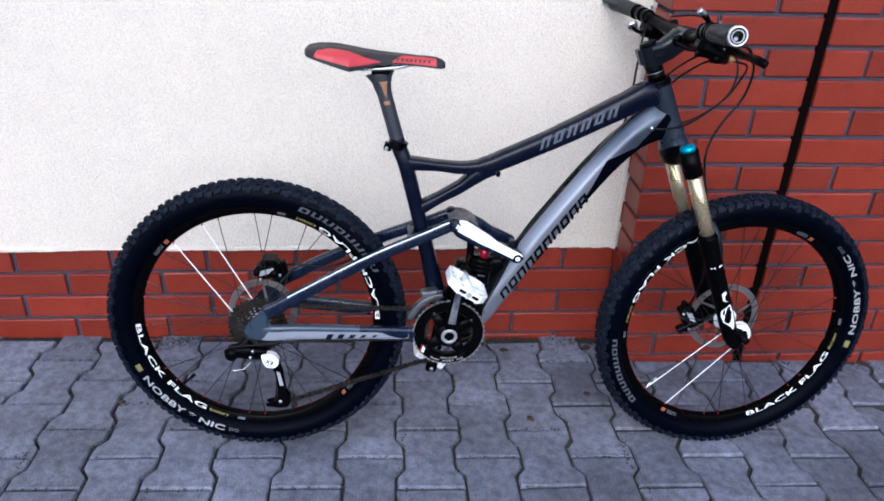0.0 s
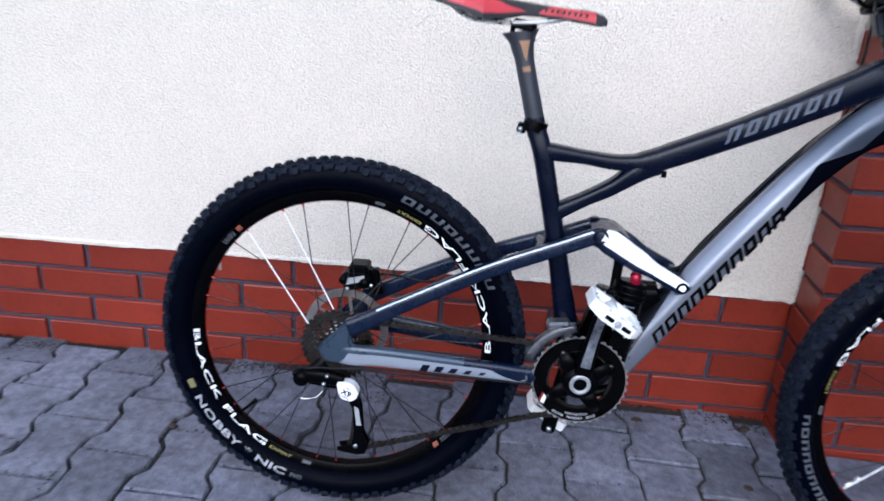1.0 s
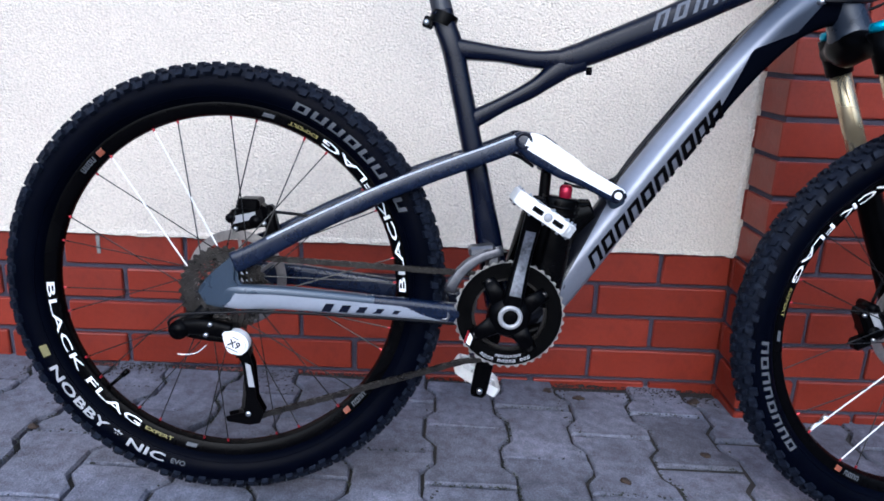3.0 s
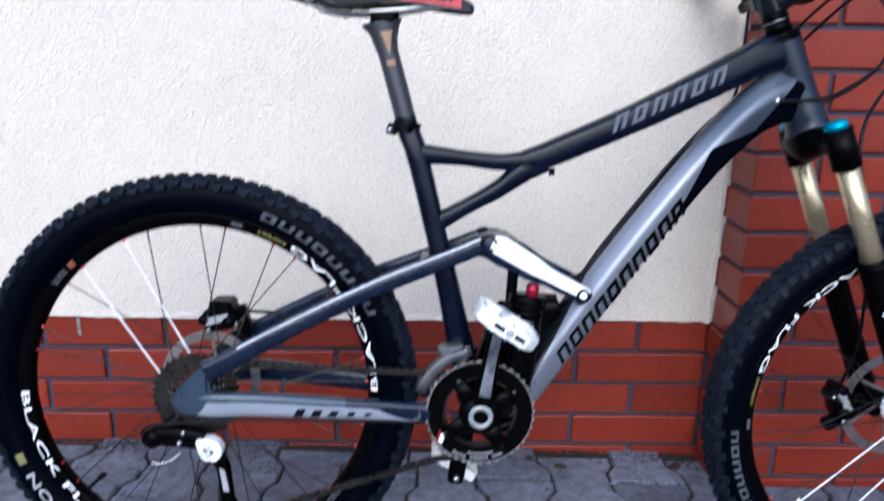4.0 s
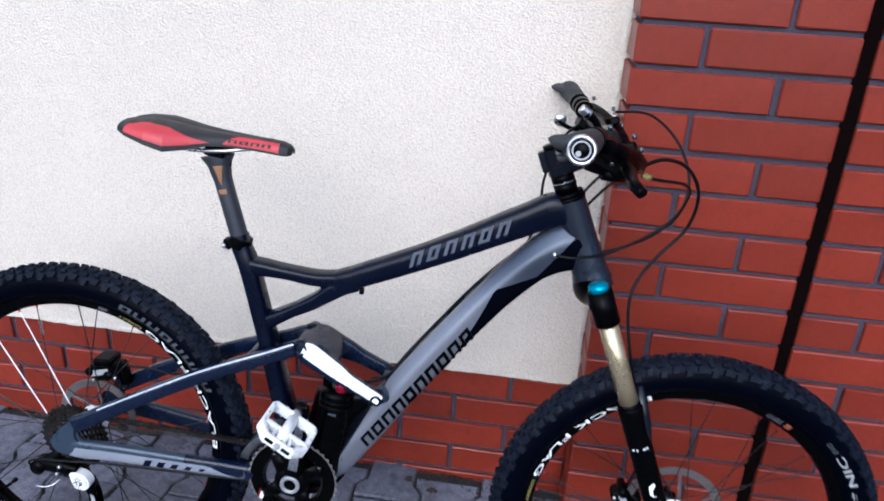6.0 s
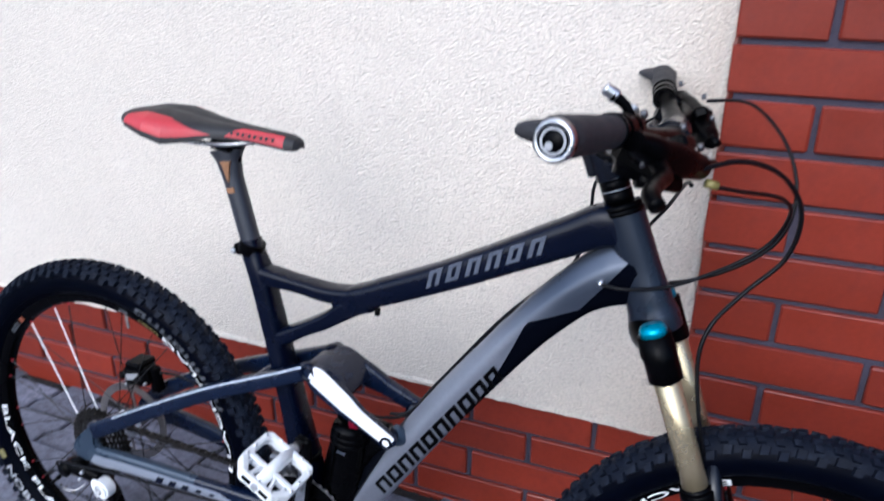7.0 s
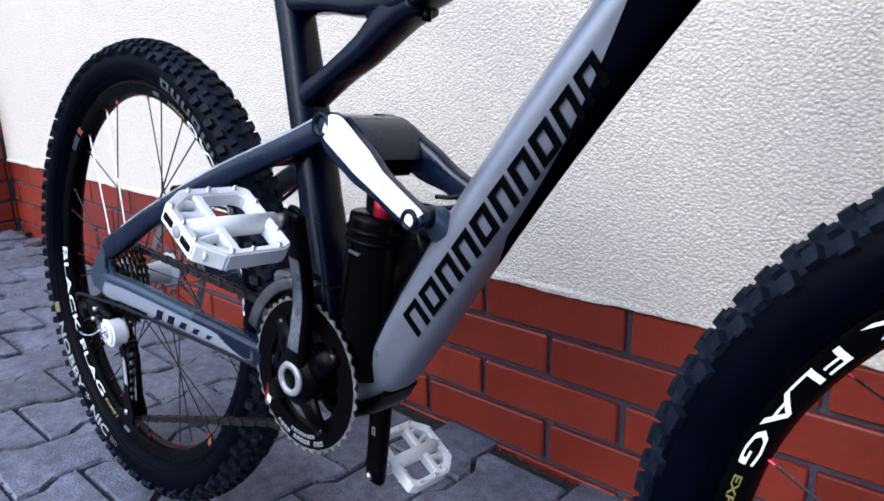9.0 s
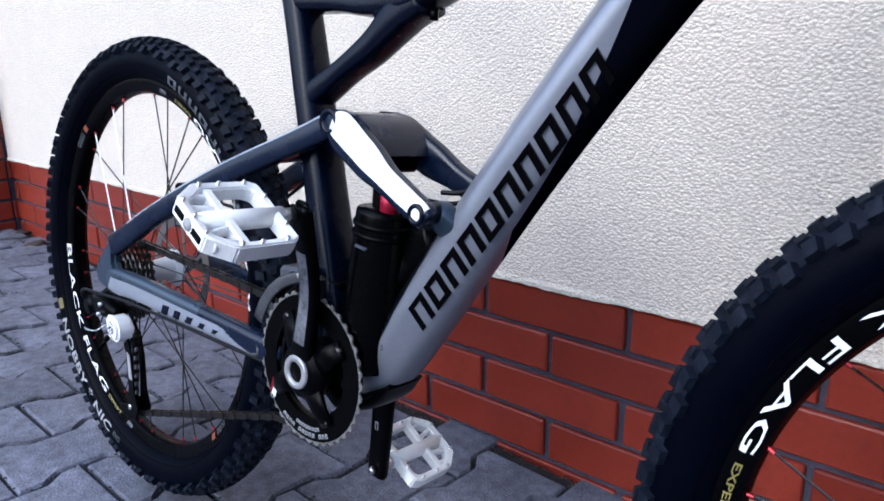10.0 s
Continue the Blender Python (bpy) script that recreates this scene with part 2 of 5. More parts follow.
# ---- shaping helpers ----
def mesh_of(name, bm, materials):
    me = bpy.data.meshes.new(name)
    bm.normal_update()
    bm.to_mesh(me)
    bm.free()
    for m in (materials if isinstance(materials, (list, tuple)) else [materials]):
        me.materials.append(m)
    return me


def smooth(bm, angle=35):
    for f in bm.faces:
        f.smooth = True
    lim = radians(angle)
    for e in bm.edges:
        if len(e.link_faces) == 2 and e.calc_face_angle(0) > lim:
            e.smooth = False


def part(name, bm, mats, parent=None, label="", at=(0, 0, 0), soft=True):
    if soft:
        smooth(bm)
    ob = new(name, mesh_of(name, bm, mats))
    ob.location = at
    ob.parent = parent
    if label:
        tagged(ob, label)
    return ob


def shared(name, me, parent, m):
    ob = new(name, me)
    ob.parent = parent
    ob.matrix_basis = m
    return ob


def box(bm, size, m=None, bevel=0.0, mat=0):
    r = bmesh.ops.create_cube(bm, size=1, matrix=(m or Matrix()) @ Matrix.Diagonal((*size, 1)))
    faces = {f for v in r["verts"] for f in v.link_faces}
    for f in faces:
        f.material_index = mat
    if bevel:
        edges = list({e for v in r["verts"] for e in v.link_edges})
        bmesh.ops.bevel(bm, geom=edges, offset=bevel, segments=1, affect="EDGES", material=-1)


def slab(x0, x1, y0, y1, z0, z1, bevel=0.0, bm=None):
    bm = bm or bmesh.new()
    box(bm, (x1 - x0, y1 - y0, z1 - z0), Matrix.Translation(((x0 + x1) / 2, (y0 + y1) / 2, (z0 + z1) / 2)), bevel)
    return bm


def sweep(bm, pts, radii, seg=20, power=2.0, ends=True, paint=None, side=(0, 1, 0)):
    """A tube through pts. radii: (across, upright) half sizes at each point; across lies along side. power above 2 squares it."""
    pts = [Vector(p) for p in pts]
    radii = [r if isinstance(r, (tuple, list)) else (r, r) for r in radii]
    side = Vector(side)
    rings = []
    for i, p in enumerate(pts):
        d = (pts[min(i + 1, len(pts) - 1)] - pts[max(i - 1, 0)]).normalized()
        s = (side - d * side.dot(d))
        s = s.normalized() if s.length > 1e-4 else d.orthogonal().normalized()
        u = s.cross(d).normalized()
        a, b = radii[i]
        ring = []
        for k in range(seg):
            t = 2 * math.pi * k / seg
            c, q = math.cos(t), math.sin(t)
            c = math.copysign(abs(c) ** (2 / power), c)
            q = math.copysign(abs(q) ** (2 / power), q)
            ring.append(bm.verts.new(p + s * (a * c) + u * (b * q)))
        rings.append(ring)
    for i in range(len(rings) - 1):
        for k in range(seg):
            f = bm.faces.new((rings[i][k], rings[i][(k + 1) % seg], rings[i + 1][(k + 1) % seg], rings[i + 1][k]))
            if paint:
                f.material_index = paint(i / max(len(rings) - 2, 1), (k + 0.5) / seg)
    if ends:
        bm.faces.new(rings[0][::-1])
        bm.faces.new(rings[-1])
    return bm


def rounded(points, times=2):
    """A closed outline with its corners cut round."""
    for _ in range(times):
        out = []
        for i, a in enumerate(points):
            c = points[(i + 1) % len(points)]
            out += [(a[0] * 0.82 + c[0] * 0.18, a[1] * 0.82 + c[1] * 0.18), (a[0] * 0.18 + c[0] * 0.82, a[1] * 0.18 + c[1] * 0.82)]
        points = out
    return points


def faceted_tube(pts, sizes, section, steps=8, top=9.0):
    """A tube through pts with a faceted section of (across, upright) units, sized at each point; what lies over top takes the second material."""
    line = curve_through(pts, steps)
    bm = bmesh.new()
    rings = []
    for i, p in enumerate(line):
        k, f = divmod(i / steps, 1)
        k = min(int(k), len(sizes) - 1)
        n = min(k + 1, len(sizes) - 1)
        a, h = (sizes[k][j] * (1 - f) + sizes[n][j] * f for j in (0, 1))
        d = (line[min(i + 1, len(line) - 1)] - line[max(i - 1, 0)]).normalized()
        up = d.cross(Vector((0, 1, 0))).normalized()
        up = -up if up.z < 0 else up
        rings.append([bm.verts.new(p + Vector((0, a * y, 0)) + up * (h * v)) for y, v in section])
    for i in range(len(rings) - 1):
        for k in range(len(section)):
            n = (k + 1) % len(section)
            f = bm.faces.new((rings[i][k], rings[i][n], rings[i + 1][n], rings[i + 1][k]))
            f.material_index = 1 if min(section[k][1], section[n][1]) > top else 0
    bm.faces.new(rings[0])
    bm.faces.new(rings[-1])
    bmesh.ops.recalc_face_normals(bm, faces=bm.faces)
    return bm


def curve_through(pts, steps=8):
    """Points of a smooth line through pts."""
    pts = [Vector(p) for p in pts]
    out = []
    for i in range(len(pts) - 1):
        p0, p1, p2, p3 = pts[max(i - 1, 0)], pts[i], pts[i + 1], pts[min(i + 2, len(pts) - 1)]
        for k in range(steps):
            t = k / steps
            out.append(0.5 * ((2 * p1) + (p2 - p0) * t + (2 * p0 - 5 * p1 + 4 * p2 - p3) * t * t + (3 * p1 - p0 - 3 * p2 + p3) * t ** 3))
    out.append(pts[-1])
    return out


def smooth_tube(pts, radii, steps=6, **kw):
    """A tube along a smooth line, its sizes gliding from point to point."""
    radii = [r if isinstance(r, (tuple, list)) else (r, r) for r in radii]
    line = curve_through(pts, steps)
    sizes = []
    for i in range(len(pts) - 1):
        for k in range(steps):
            t = k / steps
            t = t * t * (3 - 2 * t)
            sizes.append(tuple(radii[i][j] * (1 - t) + radii[i + 1][j] * t for j in (0, 1)))
    sizes.append(radii[-1])
    bm = kw.pop("bm", None) or bmesh.new()
    return sweep(bm, line, sizes, **kw)


def lathe(bm, profile, seg=64, closed=False, mat=0, m=None):
    """A body turned about the y axis from (radius, y) pairs."""
    m = m or Matrix()
    rings = []
    for k in range(seg):
        a = 2 * math.pi * k / seg
        rings.append([bm.verts.new(m @ Vector((r * math.cos(a), y, r * math.sin(a)))) for r, y in profile])
    last = len(profile) if closed else len(profile) - 1
    for k in range(seg):
        p, q = rings[k], rings[(k + 1) % seg]
        for i in range(last):
            j = (i + 1) % len(profile)
            bm.faces.new((p[i], q[i], q[j], p[j])).material_index = mat
    return bm


def rod(bm, a, b, r, seg=12, mat=0):
    before = set(bm.faces)
    a, b = Vector(a), Vector(b)
    d = (b - a).normalized()
    sweep(bm, [a, b], [r, r], seg, side=d.orthogonal())
    for f in set(bm.faces) - before:
        f.material_index = mat
    return bm


def plate(bm, outline, y0, y1, mat=0, m=None, bevel=0.0):
    """A plate cut to an (x, z) outline, from y0 to y1."""
    m = m or Matrix()
    lo = [bm.verts.new(m @ Vector((x, y0, z))) for x, z in outline]
    hi = [bm.verts.new(m @ Vector((x, y1, z))) for x, z in outline]
    faces = [bm.faces.new(lo), bm.faces.new(hi[::-1])]
    n = len(outline)
    for i in range(n):
        faces.append(bm.faces.new((lo[i], hi[i], hi[(i + 1) % n], lo[(i + 1) % n])))
    for f in faces:
        f.material_index = mat
    bmesh.ops.recalc_face_normals(bm, faces=faces)
    if bevel:
        bmesh.ops.bevel(bm, geom=list({e for f in faces[:2] for e in f.edges}), offset=bevel, segments=2, affect="EDGES", material=-1)
    return bm


def thing(name, label, category, m=None, group="", kind=""):
    ob = new(name)
    if m:
        ob.matrix_basis = m
    return tagged(ob, label, category, group, kind)


# ---- the large structure ----
COURSE, PITCH, BRICK_L, BRICK_H = 0.077, 0.267, 0.256, 0.0665
WALL_Y, PIER_Y, PIER_X, LEFT_X = 2.10, 1.972, 0.447, -2.53
GAP0, GAP1 = 0.829, 0.857


def ground_z(x, y):
    x, y = min(max(x, -4.0), 3.0), min(max(y, -0.5), 2.3)
    return 0.004 - (0.034 - 0.033 * max(y - 1.62, 0.0)) * (x - 0.05) - 0.033 * (y - 1.62)


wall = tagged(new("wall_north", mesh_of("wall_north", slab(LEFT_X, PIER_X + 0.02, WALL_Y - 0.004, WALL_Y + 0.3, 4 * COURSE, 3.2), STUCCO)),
              "cream stucco wall above a brick plinth", "wall", kind="structure")
plinth = tagged(new("plinth", mesh_of("plinth", slab(LEFT_X - 0.05, PIER_X + 0.02, WALL_Y + 0.009, WALL_Y + 0.3, -0.3, 4 * COURSE), MORTAR)),
                "red brick plinth with grey mortar joints under the stucco", "plinth", kind="structure")
pier = tagged(new("pier_east", mesh_of("pier_east", slab(PIER_X + 0.009, GAP0 - 0.0015, PIER_Y + 0.009, WALL_Y + 0.3, -0.3, 3.2), MORTAR)),
              "red clinker brick pier beside the stucco wall", "pier", kind="structure")
pier_b = tagged(new("pier_beyond", mesh_of("pier_beyond", slab(GAP1 + 0.0015, 2.62, PIER_Y + 0.009, WALL_Y + 0.3, -0.3, 3.2), MORTAR)),
                "red clinker brick wall beyond the open movement joint", "wall", kind="structure")
pier_w = tagged(new("pier_west", mesh_of("pier_west", slab(LEFT_X - 0.52, LEFT_X - 0.009, PIER_Y + 0.009, WALL_Y + 0.3, -0.3, 3.2), MORTAR)),
                "red clinker brick pier at the far end of the stucco wall", "pier", kind="structure")
def torn_lip(length, drop, seed):
    """A thin strip with an uneven lower edge, along x from 0, hanging from z = 0."""
    rnd = random.Random(seed)
    bm = bmesh.new()
    n = int(length / 0.007)
    low, rows = 0.5, []
    for i in range(n + 1):
        low = min(max(low + rnd.uniform(-0.28, 0.28), 0.05), 1.0)
        x = length * i / n
        rows.append([bm.verts.new((x, 0.004, 0.012)), bm.verts.new((x, -0.0005 - 0.0035 * low, 0.004)), bm.verts.new((x, -0.003 * low, -drop * low)), bm.verts.new((x, 0.008, -drop * low - 0.001))])
    for i in range(n):
        for k in range(3):
            bm.faces.new((rows[i][k], rows[i + 1][k], rows[i + 1][k + 1], rows[i][k + 1]))
    bmesh.ops.recalc_face_normals(bm, faces=bm.faces)
    smooth(bm, 50)
    return bm


lip = tagged(new("trim_plinth", mesh_of("trim_plinth", torn_lip(PIER_X - LEFT_X, 0.0035, 5), STUCCO)), "uneven lower edge of the cream stucco over the bricks", "stucco edge", kind="structure")
lip.location = (LEFT_X, WALL_Y - 0.0055, 4 * COURSE)
lip = tagged(new("trim_pier", mesh_of("trim_pier", torn_lip(2.9, 0.005, 6), STUCCO)), "uneven edge of the cream stucco against the brick pier", "stucco edge", kind="structure")
lip.matrix_basis = Matrix(((0, 0, -1, PIER_X - 0.004), (0, 1, 0, WALL_Y - 0.0055), (1, 0, 0, 4 * COURSE - 0.004), (0, 0, 0, 1)))
# near-black strip added to put in the open joint's darkness, hiding its brick sides
tagged(new("joint_back", mesh_of("joint_back", slab(GAP0 - 0.001, GAP1 + 0.001, PIER_Y + 0.010, WALL_Y + 0.25, -0.3, 3.2), JOINTBLACK)),
       "black strip added to darken the open movement joint", "joint", kind="structure")
tagged(new("wall_far", mesh_of("wall_far", slab(-9.0, LEFT_X - 0.52, WALL_Y, WALL_Y + 0.3, -0.3, 3.2), STUCCO)),
       "cream stucco wall beyond the far pier", "wall", kind="structure")

# added out of view: blocks the low sky and darkens what the bike reflects
tagged(new("wall_south", mesh_of("wall_south", slab(-14.0, 14.0, -9.4, -9.0, -0.3, 1.7), DARKWALL)),
       "unseen dark wall added behind the viewer to shape light and reflections", "wall", kind="structure")

# the ground sheet out to the horizon
gb = bmesh.new()
xs = [-400, -60, -12, -5, -4, -3, -2, -1, 0, 1, 2, 3, 6, 20, 60, 400]
ys = [-400, -60, -15, -4, -0.5, 0.6, 1.4, 2.3, 12, 60, 400]
gv = [[gb.verts.new((x, y, ground_z(x, y) - 0.012)) for x in xs] for y in ys]
for j in range(len(ys) - 1):
    for i in range(len(xs) - 1):
        gb.faces.new((gv[j][i], gv[j][i + 1], gv[j + 1][i + 1], gv[j + 1][i]))
ground = tagged(new("ground", mesh_of("ground", gb, SAND)), "sandy bed under the grey concrete pavers", "ground", kind="structure")
# ---- the mountain bike, in its own upright frame: x ahead, y to its left (the wall), z up ----
BIKE = pose(-0.105, 1.6375, 0.008, -5.69, 1.7, 0.28) @ Matrix.Scale(1.003, 4)
bike = thing("mountain_bike", "black and grey full-suspension mountain bike leaning on the stucco wall", "bicycle", BIKE)
REAR, FRONT, BB = Vector((-0.4251, -0.010, 0.3386)), Vector((0.7057, -0.012, 0.3326)), Vector((0.007, 0, 0.332))
RC, RS = 0.3055, 0.0290


def tyre_y(r):
    return math.sqrt(max(RS * RS - (r - RC) ** 2, 0))


def rim_y(r):
    return 0.0145 if r > 0.272 else 0.0105 + (r - 0.263) * 0.0038 / 0.009


def tyre(parent):
    bm = bmesh.new()
    arc = [(RC + RS * math.cos(a), RS * math.sin(a)) for a in [radians(d) for d in range(-150, 151, 10)]]
    lathe(bm, [(0.279, -0.0125)] + arc + [(0.279, 0.0125)], 144)
    for f in bm.faces:
        c = f.calc_center_median()
        # tread colour reaches past the knobs, painting in the shoulder's sky-lit band
        f.material_index = 1 if math.hypot(c.x, c.z) > 0.3205 else 0
    count = 100

    def knob(theta, phi, along, across, high, skew=0.0):
        cs = []
        for dh, k in ((-0.002, 1.15), (high, 0.86)):
            for du, dv in ((-1, -1), (1, -1), (1, 1), (-1, 1)):
                p = phi + dv * across * k / RS / 2
                r = RC + (RS + dh) * math.cos(p)
                t = theta + (du * along * k / 2 + dv * skew) / 0.335
                cs.append(bm.verts.new((r * math.cos(t), (RS + dh) * math.sin(p), r * math.sin(t))))
        for q in ((4, 5, 6, 7), (0, 1, 5, 4), (1, 2, 6, 5), (2, 3, 7, 6), (3, 0, 4, 7)):
            bm.faces.new([cs[k] for k in q]).material_index = 1

    step = 2 * math.pi / count
    for k in range(count):
        t = step * k + random.uniform(-0.04, 0.04) * step
        for s in (-1, 1):
            knob(t + (0.25 * step if s > 0 else 0), s * radians(11), 0.0092, 0.0080, 0.0046, s * 0.001)
            knob(t + 0.5 * step, s * radians(34 if k % 2 else 29), 0.0094, 0.0076, 0.0046, -s * 0.001)
            knob(t + (0.1 * step if s > 0 else 0.3 * step), s * radians(62 if k % 2 else 53), 0.0118, 0.0100, 0.0066, s * 0.0012)
    # moulding line round each sidewall
    for s in (-1, 1):
        lathe(bm, [(0.2885, s * (tyre_y(0.2885) - 0.0005)), (0.2892, s * (tyre_y(0.289) + 0.0009)), (0.2900, s * (tyre_y(0.29) - 0.0005))], 144)
    bmesh.ops.recalc_face_normals(bm, faces=bm.faces)
    return part("tyre", bm, [RUBBER, TREAD], parent, "knobbly black rubber tyre, dusty on the tread, lit shoulder band painted in")


def text_mesh(body, size, bold=0.02):
    """The outline of a word as a flat mesh in its own plane."""
    cu = bpy.data.curves.new("word", "FONT")
    cu.body, cu.size, cu.offset, cu.resolution_u = body, size, bold * size, 2
    ob = bpy.data.objects.new("word", cu)
    scene.collection.objects.link(ob)
    dg = bpy.context.evaluated_depsgraph_get()
    me = bpy.data.meshes.new_from_object(ob.evaluated_get(dg))
    bpy.data.objects.remove(ob)
    bpy.data.curves.remove(cu)
    bm = bmesh.new()
    bm.from_mesh(me)
    bpy.data.meshes.remove(me)
    return bm


def bend(bm, radius, start, span, height, depth_at, lift=0.0006):
    """Lays a flat shape along a wheel's side, its top to the hub, from start over span degrees."""
    us, vs = [v.co.x for v in bm.verts], [v.co.y for v in bm.verts]
    u0, u1, v0, v1 = min(us), max(us), min(vs), max(vs)
    bmesh.ops.triangulate(bm, faces=bm.faces)
    bmesh.ops.subdivide_edges(bm, edges=bm.edges, cuts=2, use_grid_fill=True)
    for v in bm.verts:
        a = radians(start + span * (v.co.x - u0) / (u1 - u0))
        r = radius - height / 2 + height * (1 - (v.co.y - v0) / (v1 - v0))
        v.co = (r * math.cos(a), -depth_at(r) - lift, r * math.sin(a))
    return bm


def blocks(count, hollow=True, lean=0.25, wide=0.78, gap_at=()):
    """A row of plain slanted blocks, one unit each: worn print that spells nothing."""
    bm = bmesh.new()
    for i in range(count):
        if i in gap_at:
            continue
        bars = [(0, 0.22, 0, 1), (wide - 0.22, wide, 0, 1), (0.22, wide - 0.22, 0.8, 1)] if hollow else [(0, wide, 0, 1)]
        if hollow and i % 3 == 1:
            bars.append((0.22, wide - 0.22, 0, 0.2))
        for x0, x1, y0, y1 in bars:
            bm.faces.new([bm.verts.new((i + x + lean * y, y, 0)) for x, y in ((x0, y0), (x1, y0), (x1, y1), (x0, y1))])
    return bm


def wheel(name, at, label, scale, prints, white, hub_white, disc_r, steer=0.0, camber=0.0):
    bm = bmesh.new()
    lathe(bm, [(0.285, -0.014), (0.2875, -0.0125), (0.280, -0.011), (0.276, 0.0), (0.280, 0.011), (0.2875, 0.0125), (0.285, 0.014),
               (0.272, 0.0138), (0.263, 0.010), (0.260, 0.004), (0.260, -0.004), (0.263, -0.010), (0.272, -0.0138)], 144, closed=True)
    bmesh.ops.recalc_face_normals(bm, faces=bm.faces)
    w = part(name, bm, RIM, bike, label, at)
    w.scale = (scale, 1, scale)
    w.rotation_euler = (radians(camber), 0, radians(steer))
    tyre(w)
    for kind, start, span in prints:
        if kind == "rim":
            part("lettering", bend(text_mesh("BLACK FLAG", 1, 0.008), 0.2708, start, span, 0.0106, rim_y), WHITE, w, "white lettering", soft=False)
            part("small_lettering", bend(text_mesh("EXPERT", 1, 0.02), 0.2712, start + span + 2, 10, 0.0052, rim_y), YELLOW, w, "yellow lettering", soft=False)
            bm = bend(blocks(1, False, 0.1, 1.0), 0.2712, start + span + 16.5, 4, 0.006, rim_y)
            part("print_block", bm, DIMPRINT, w, soft=False)
            bm = bend(blocks(1, False, 0.1, 1.0), 0.2712, start + span + 74, 2.6, 0.009, rim_y)
            part("print_block", bm, ORANGE, w, soft=False)
            bm = bend(blocks(4, True, 0.1), 0.2712, start + span + 78, 6, 0.008, rim_y)
            part("print_block", bm, DIMPRINT, w, soft=False)
        elif kind == "tyre":
            part("lettering", bend(text_mesh("NOBBY * NIC", 1, 0.02), 0.2985, start, span, 0.0135, tyre_y, 0.0009), PALEGREY, w, "pale grey lettering", soft=False)
            part("small_lettering", bend(text_mesh("EVO", 1, 0.02), 0.2985, start + span + 2, 4.5, 0.008, tyre_y, 0.0009), DIMPRINT, w, soft=False)
            part("print_block", bend(blocks(1, False, 0, 1.0), 0.2985, start - 7, 3.5, 0.011, tyre_y, 0.0009), DIMYELLOW, w, soft=False)
        else:
            part("tyre_print", bend(blocks(8, True, 0.1), 0.2985, start, span, 0.0130, tyre_y, 0.0009), DIMPRINT, w, soft=False)
    # hub
    bm = bmesh.new()
    lathe(bm, [(0.0, -0.060), (0.009, -0.060), (0.011, -0.040), (0.028, -0.036), (0.029, -0.032), (0.019, -0.027), (0.015, 0.0), (0.019, 0.027), (0.029, 0.032),
               (0.028, 0.036), (0.016, 0.040), (0.009, 0.060), (0.0, 0.060)], 32)
    bmesh.ops.recalc_face_normals(bm, faces=bm.faces)
    part("hub", bm, hub_white, w, "white hub shell")
    # spokes in near-parallel pairs, red nipples at the rim
    pairs = 14
    me_black = mesh_of("spoke", rod(bmesh.new(), (0, 0, 0), (0, 0, 1), 0.0010, 6), STEELBLACK)
    me_white = mesh_of("spoke", rod(bmesh.new(), (0, 0, 0), (0, 0, 1), 0.0012, 6), WHITE)
    me_nip = mesh_of("nipple", rod(bmesh.new(), (0, 0, 0), (0, 0, 0.007), 0.0019, 8), REDANO)
    for k in range(pairs):
        mid = white + 360 / pairs * k
        for s in (-1, 1):
            a, h = radians(mid + s * 8.5), radians(mid + s * 76)
            y = -0.033 if (k + (s > 0)) % 2 == 0 else 0.033
            if k == 0:
                y = -0.033
            p = Vector((0.263 * math.cos(a), y * 0.12, 0.263 * math.sin(a)))
            q = Vector((0.026 * math.cos(h), y, 0.026 * math.sin(h)))
            turn = (q - p).to_track_quat("Z", "Y").to_matrix().to_4x4()
            shared("spoke", me_white if k == 0 else me_black, w, Matrix.Translation(p) @ turn @ Matrix.Diagonal((1, 1, (q - p).length, 1)))
            shared("nipple", me_nip, w, Matrix.Translation(p) @ turn)
    # brake disc on the wall side
    bm = bmesh.new()
    seg = 60
    for (r0, r1) in ((disc_r - 0.015, disc_r),):
        lathe(bm, [(r0, 0.0435), (r1, 0.0435), (r1, 0.0455), (r0, 0.0455)], seg, closed=True)
    for k in range(6):
        a = 2 * math.pi * k / 6
        sweep(bm, [(0.022 * math.cos(a), 0.0445, 0.022 * math.sin(a)), ((disc_r - 0.01) * math.cos(a + 0.5), 0.0445, (disc_r - 0.01) * math.sin(a + 0.5))],
              [(0.001, 0.004), (0.001, 0.003)], 6)
    for k in range(12):
        a = 2 * math.pi * k / 12
        rod(bm, ((disc_r - 0.007) * math.cos(a), 0.0430, (disc_r - 0.007) * math.sin(a)), ((disc_r - 0.007) * math.cos(a), 0.0460, (disc_r - 0.007) * math.sin(a)), 0.003, 8)
    bmesh.ops.recalc_face_normals(bm, faces=bm.faces)
    part("brake_disc", bm, DISC, w, "thin steel brake disc")
    # valve
    part("valve", rod(rod(bmesh.new(), (-0.19, 0, -0.18), (-0.168, 0, -0.159), 0.003, 10), (-0.168, 0, -0.159), (-0.160, 0, -0.151), 0.0045, 10), ALLOY if steer else PLASTIC, w)
    return w


STEELBLACK = material("black_spoke_steel", (0.02, 0.02, 0.02), rough=0.3, metal=0.6, vary=0.1, scale=30)
REDANO = material("red_nipple_alloy", (0.28, 0.010, 0.018), rough=0.3, metal=0.5, vary=0.1, scale=60)
DISC = material("brake_steel", (0.30, 0.28, 0.27), rough=0.35, metal=0.9, vary=0.2, scale=50)
ORANGE = material("orange_print", (0.19, 0.05, 0.022), rough=0.5, vary=0.1, scale=60)
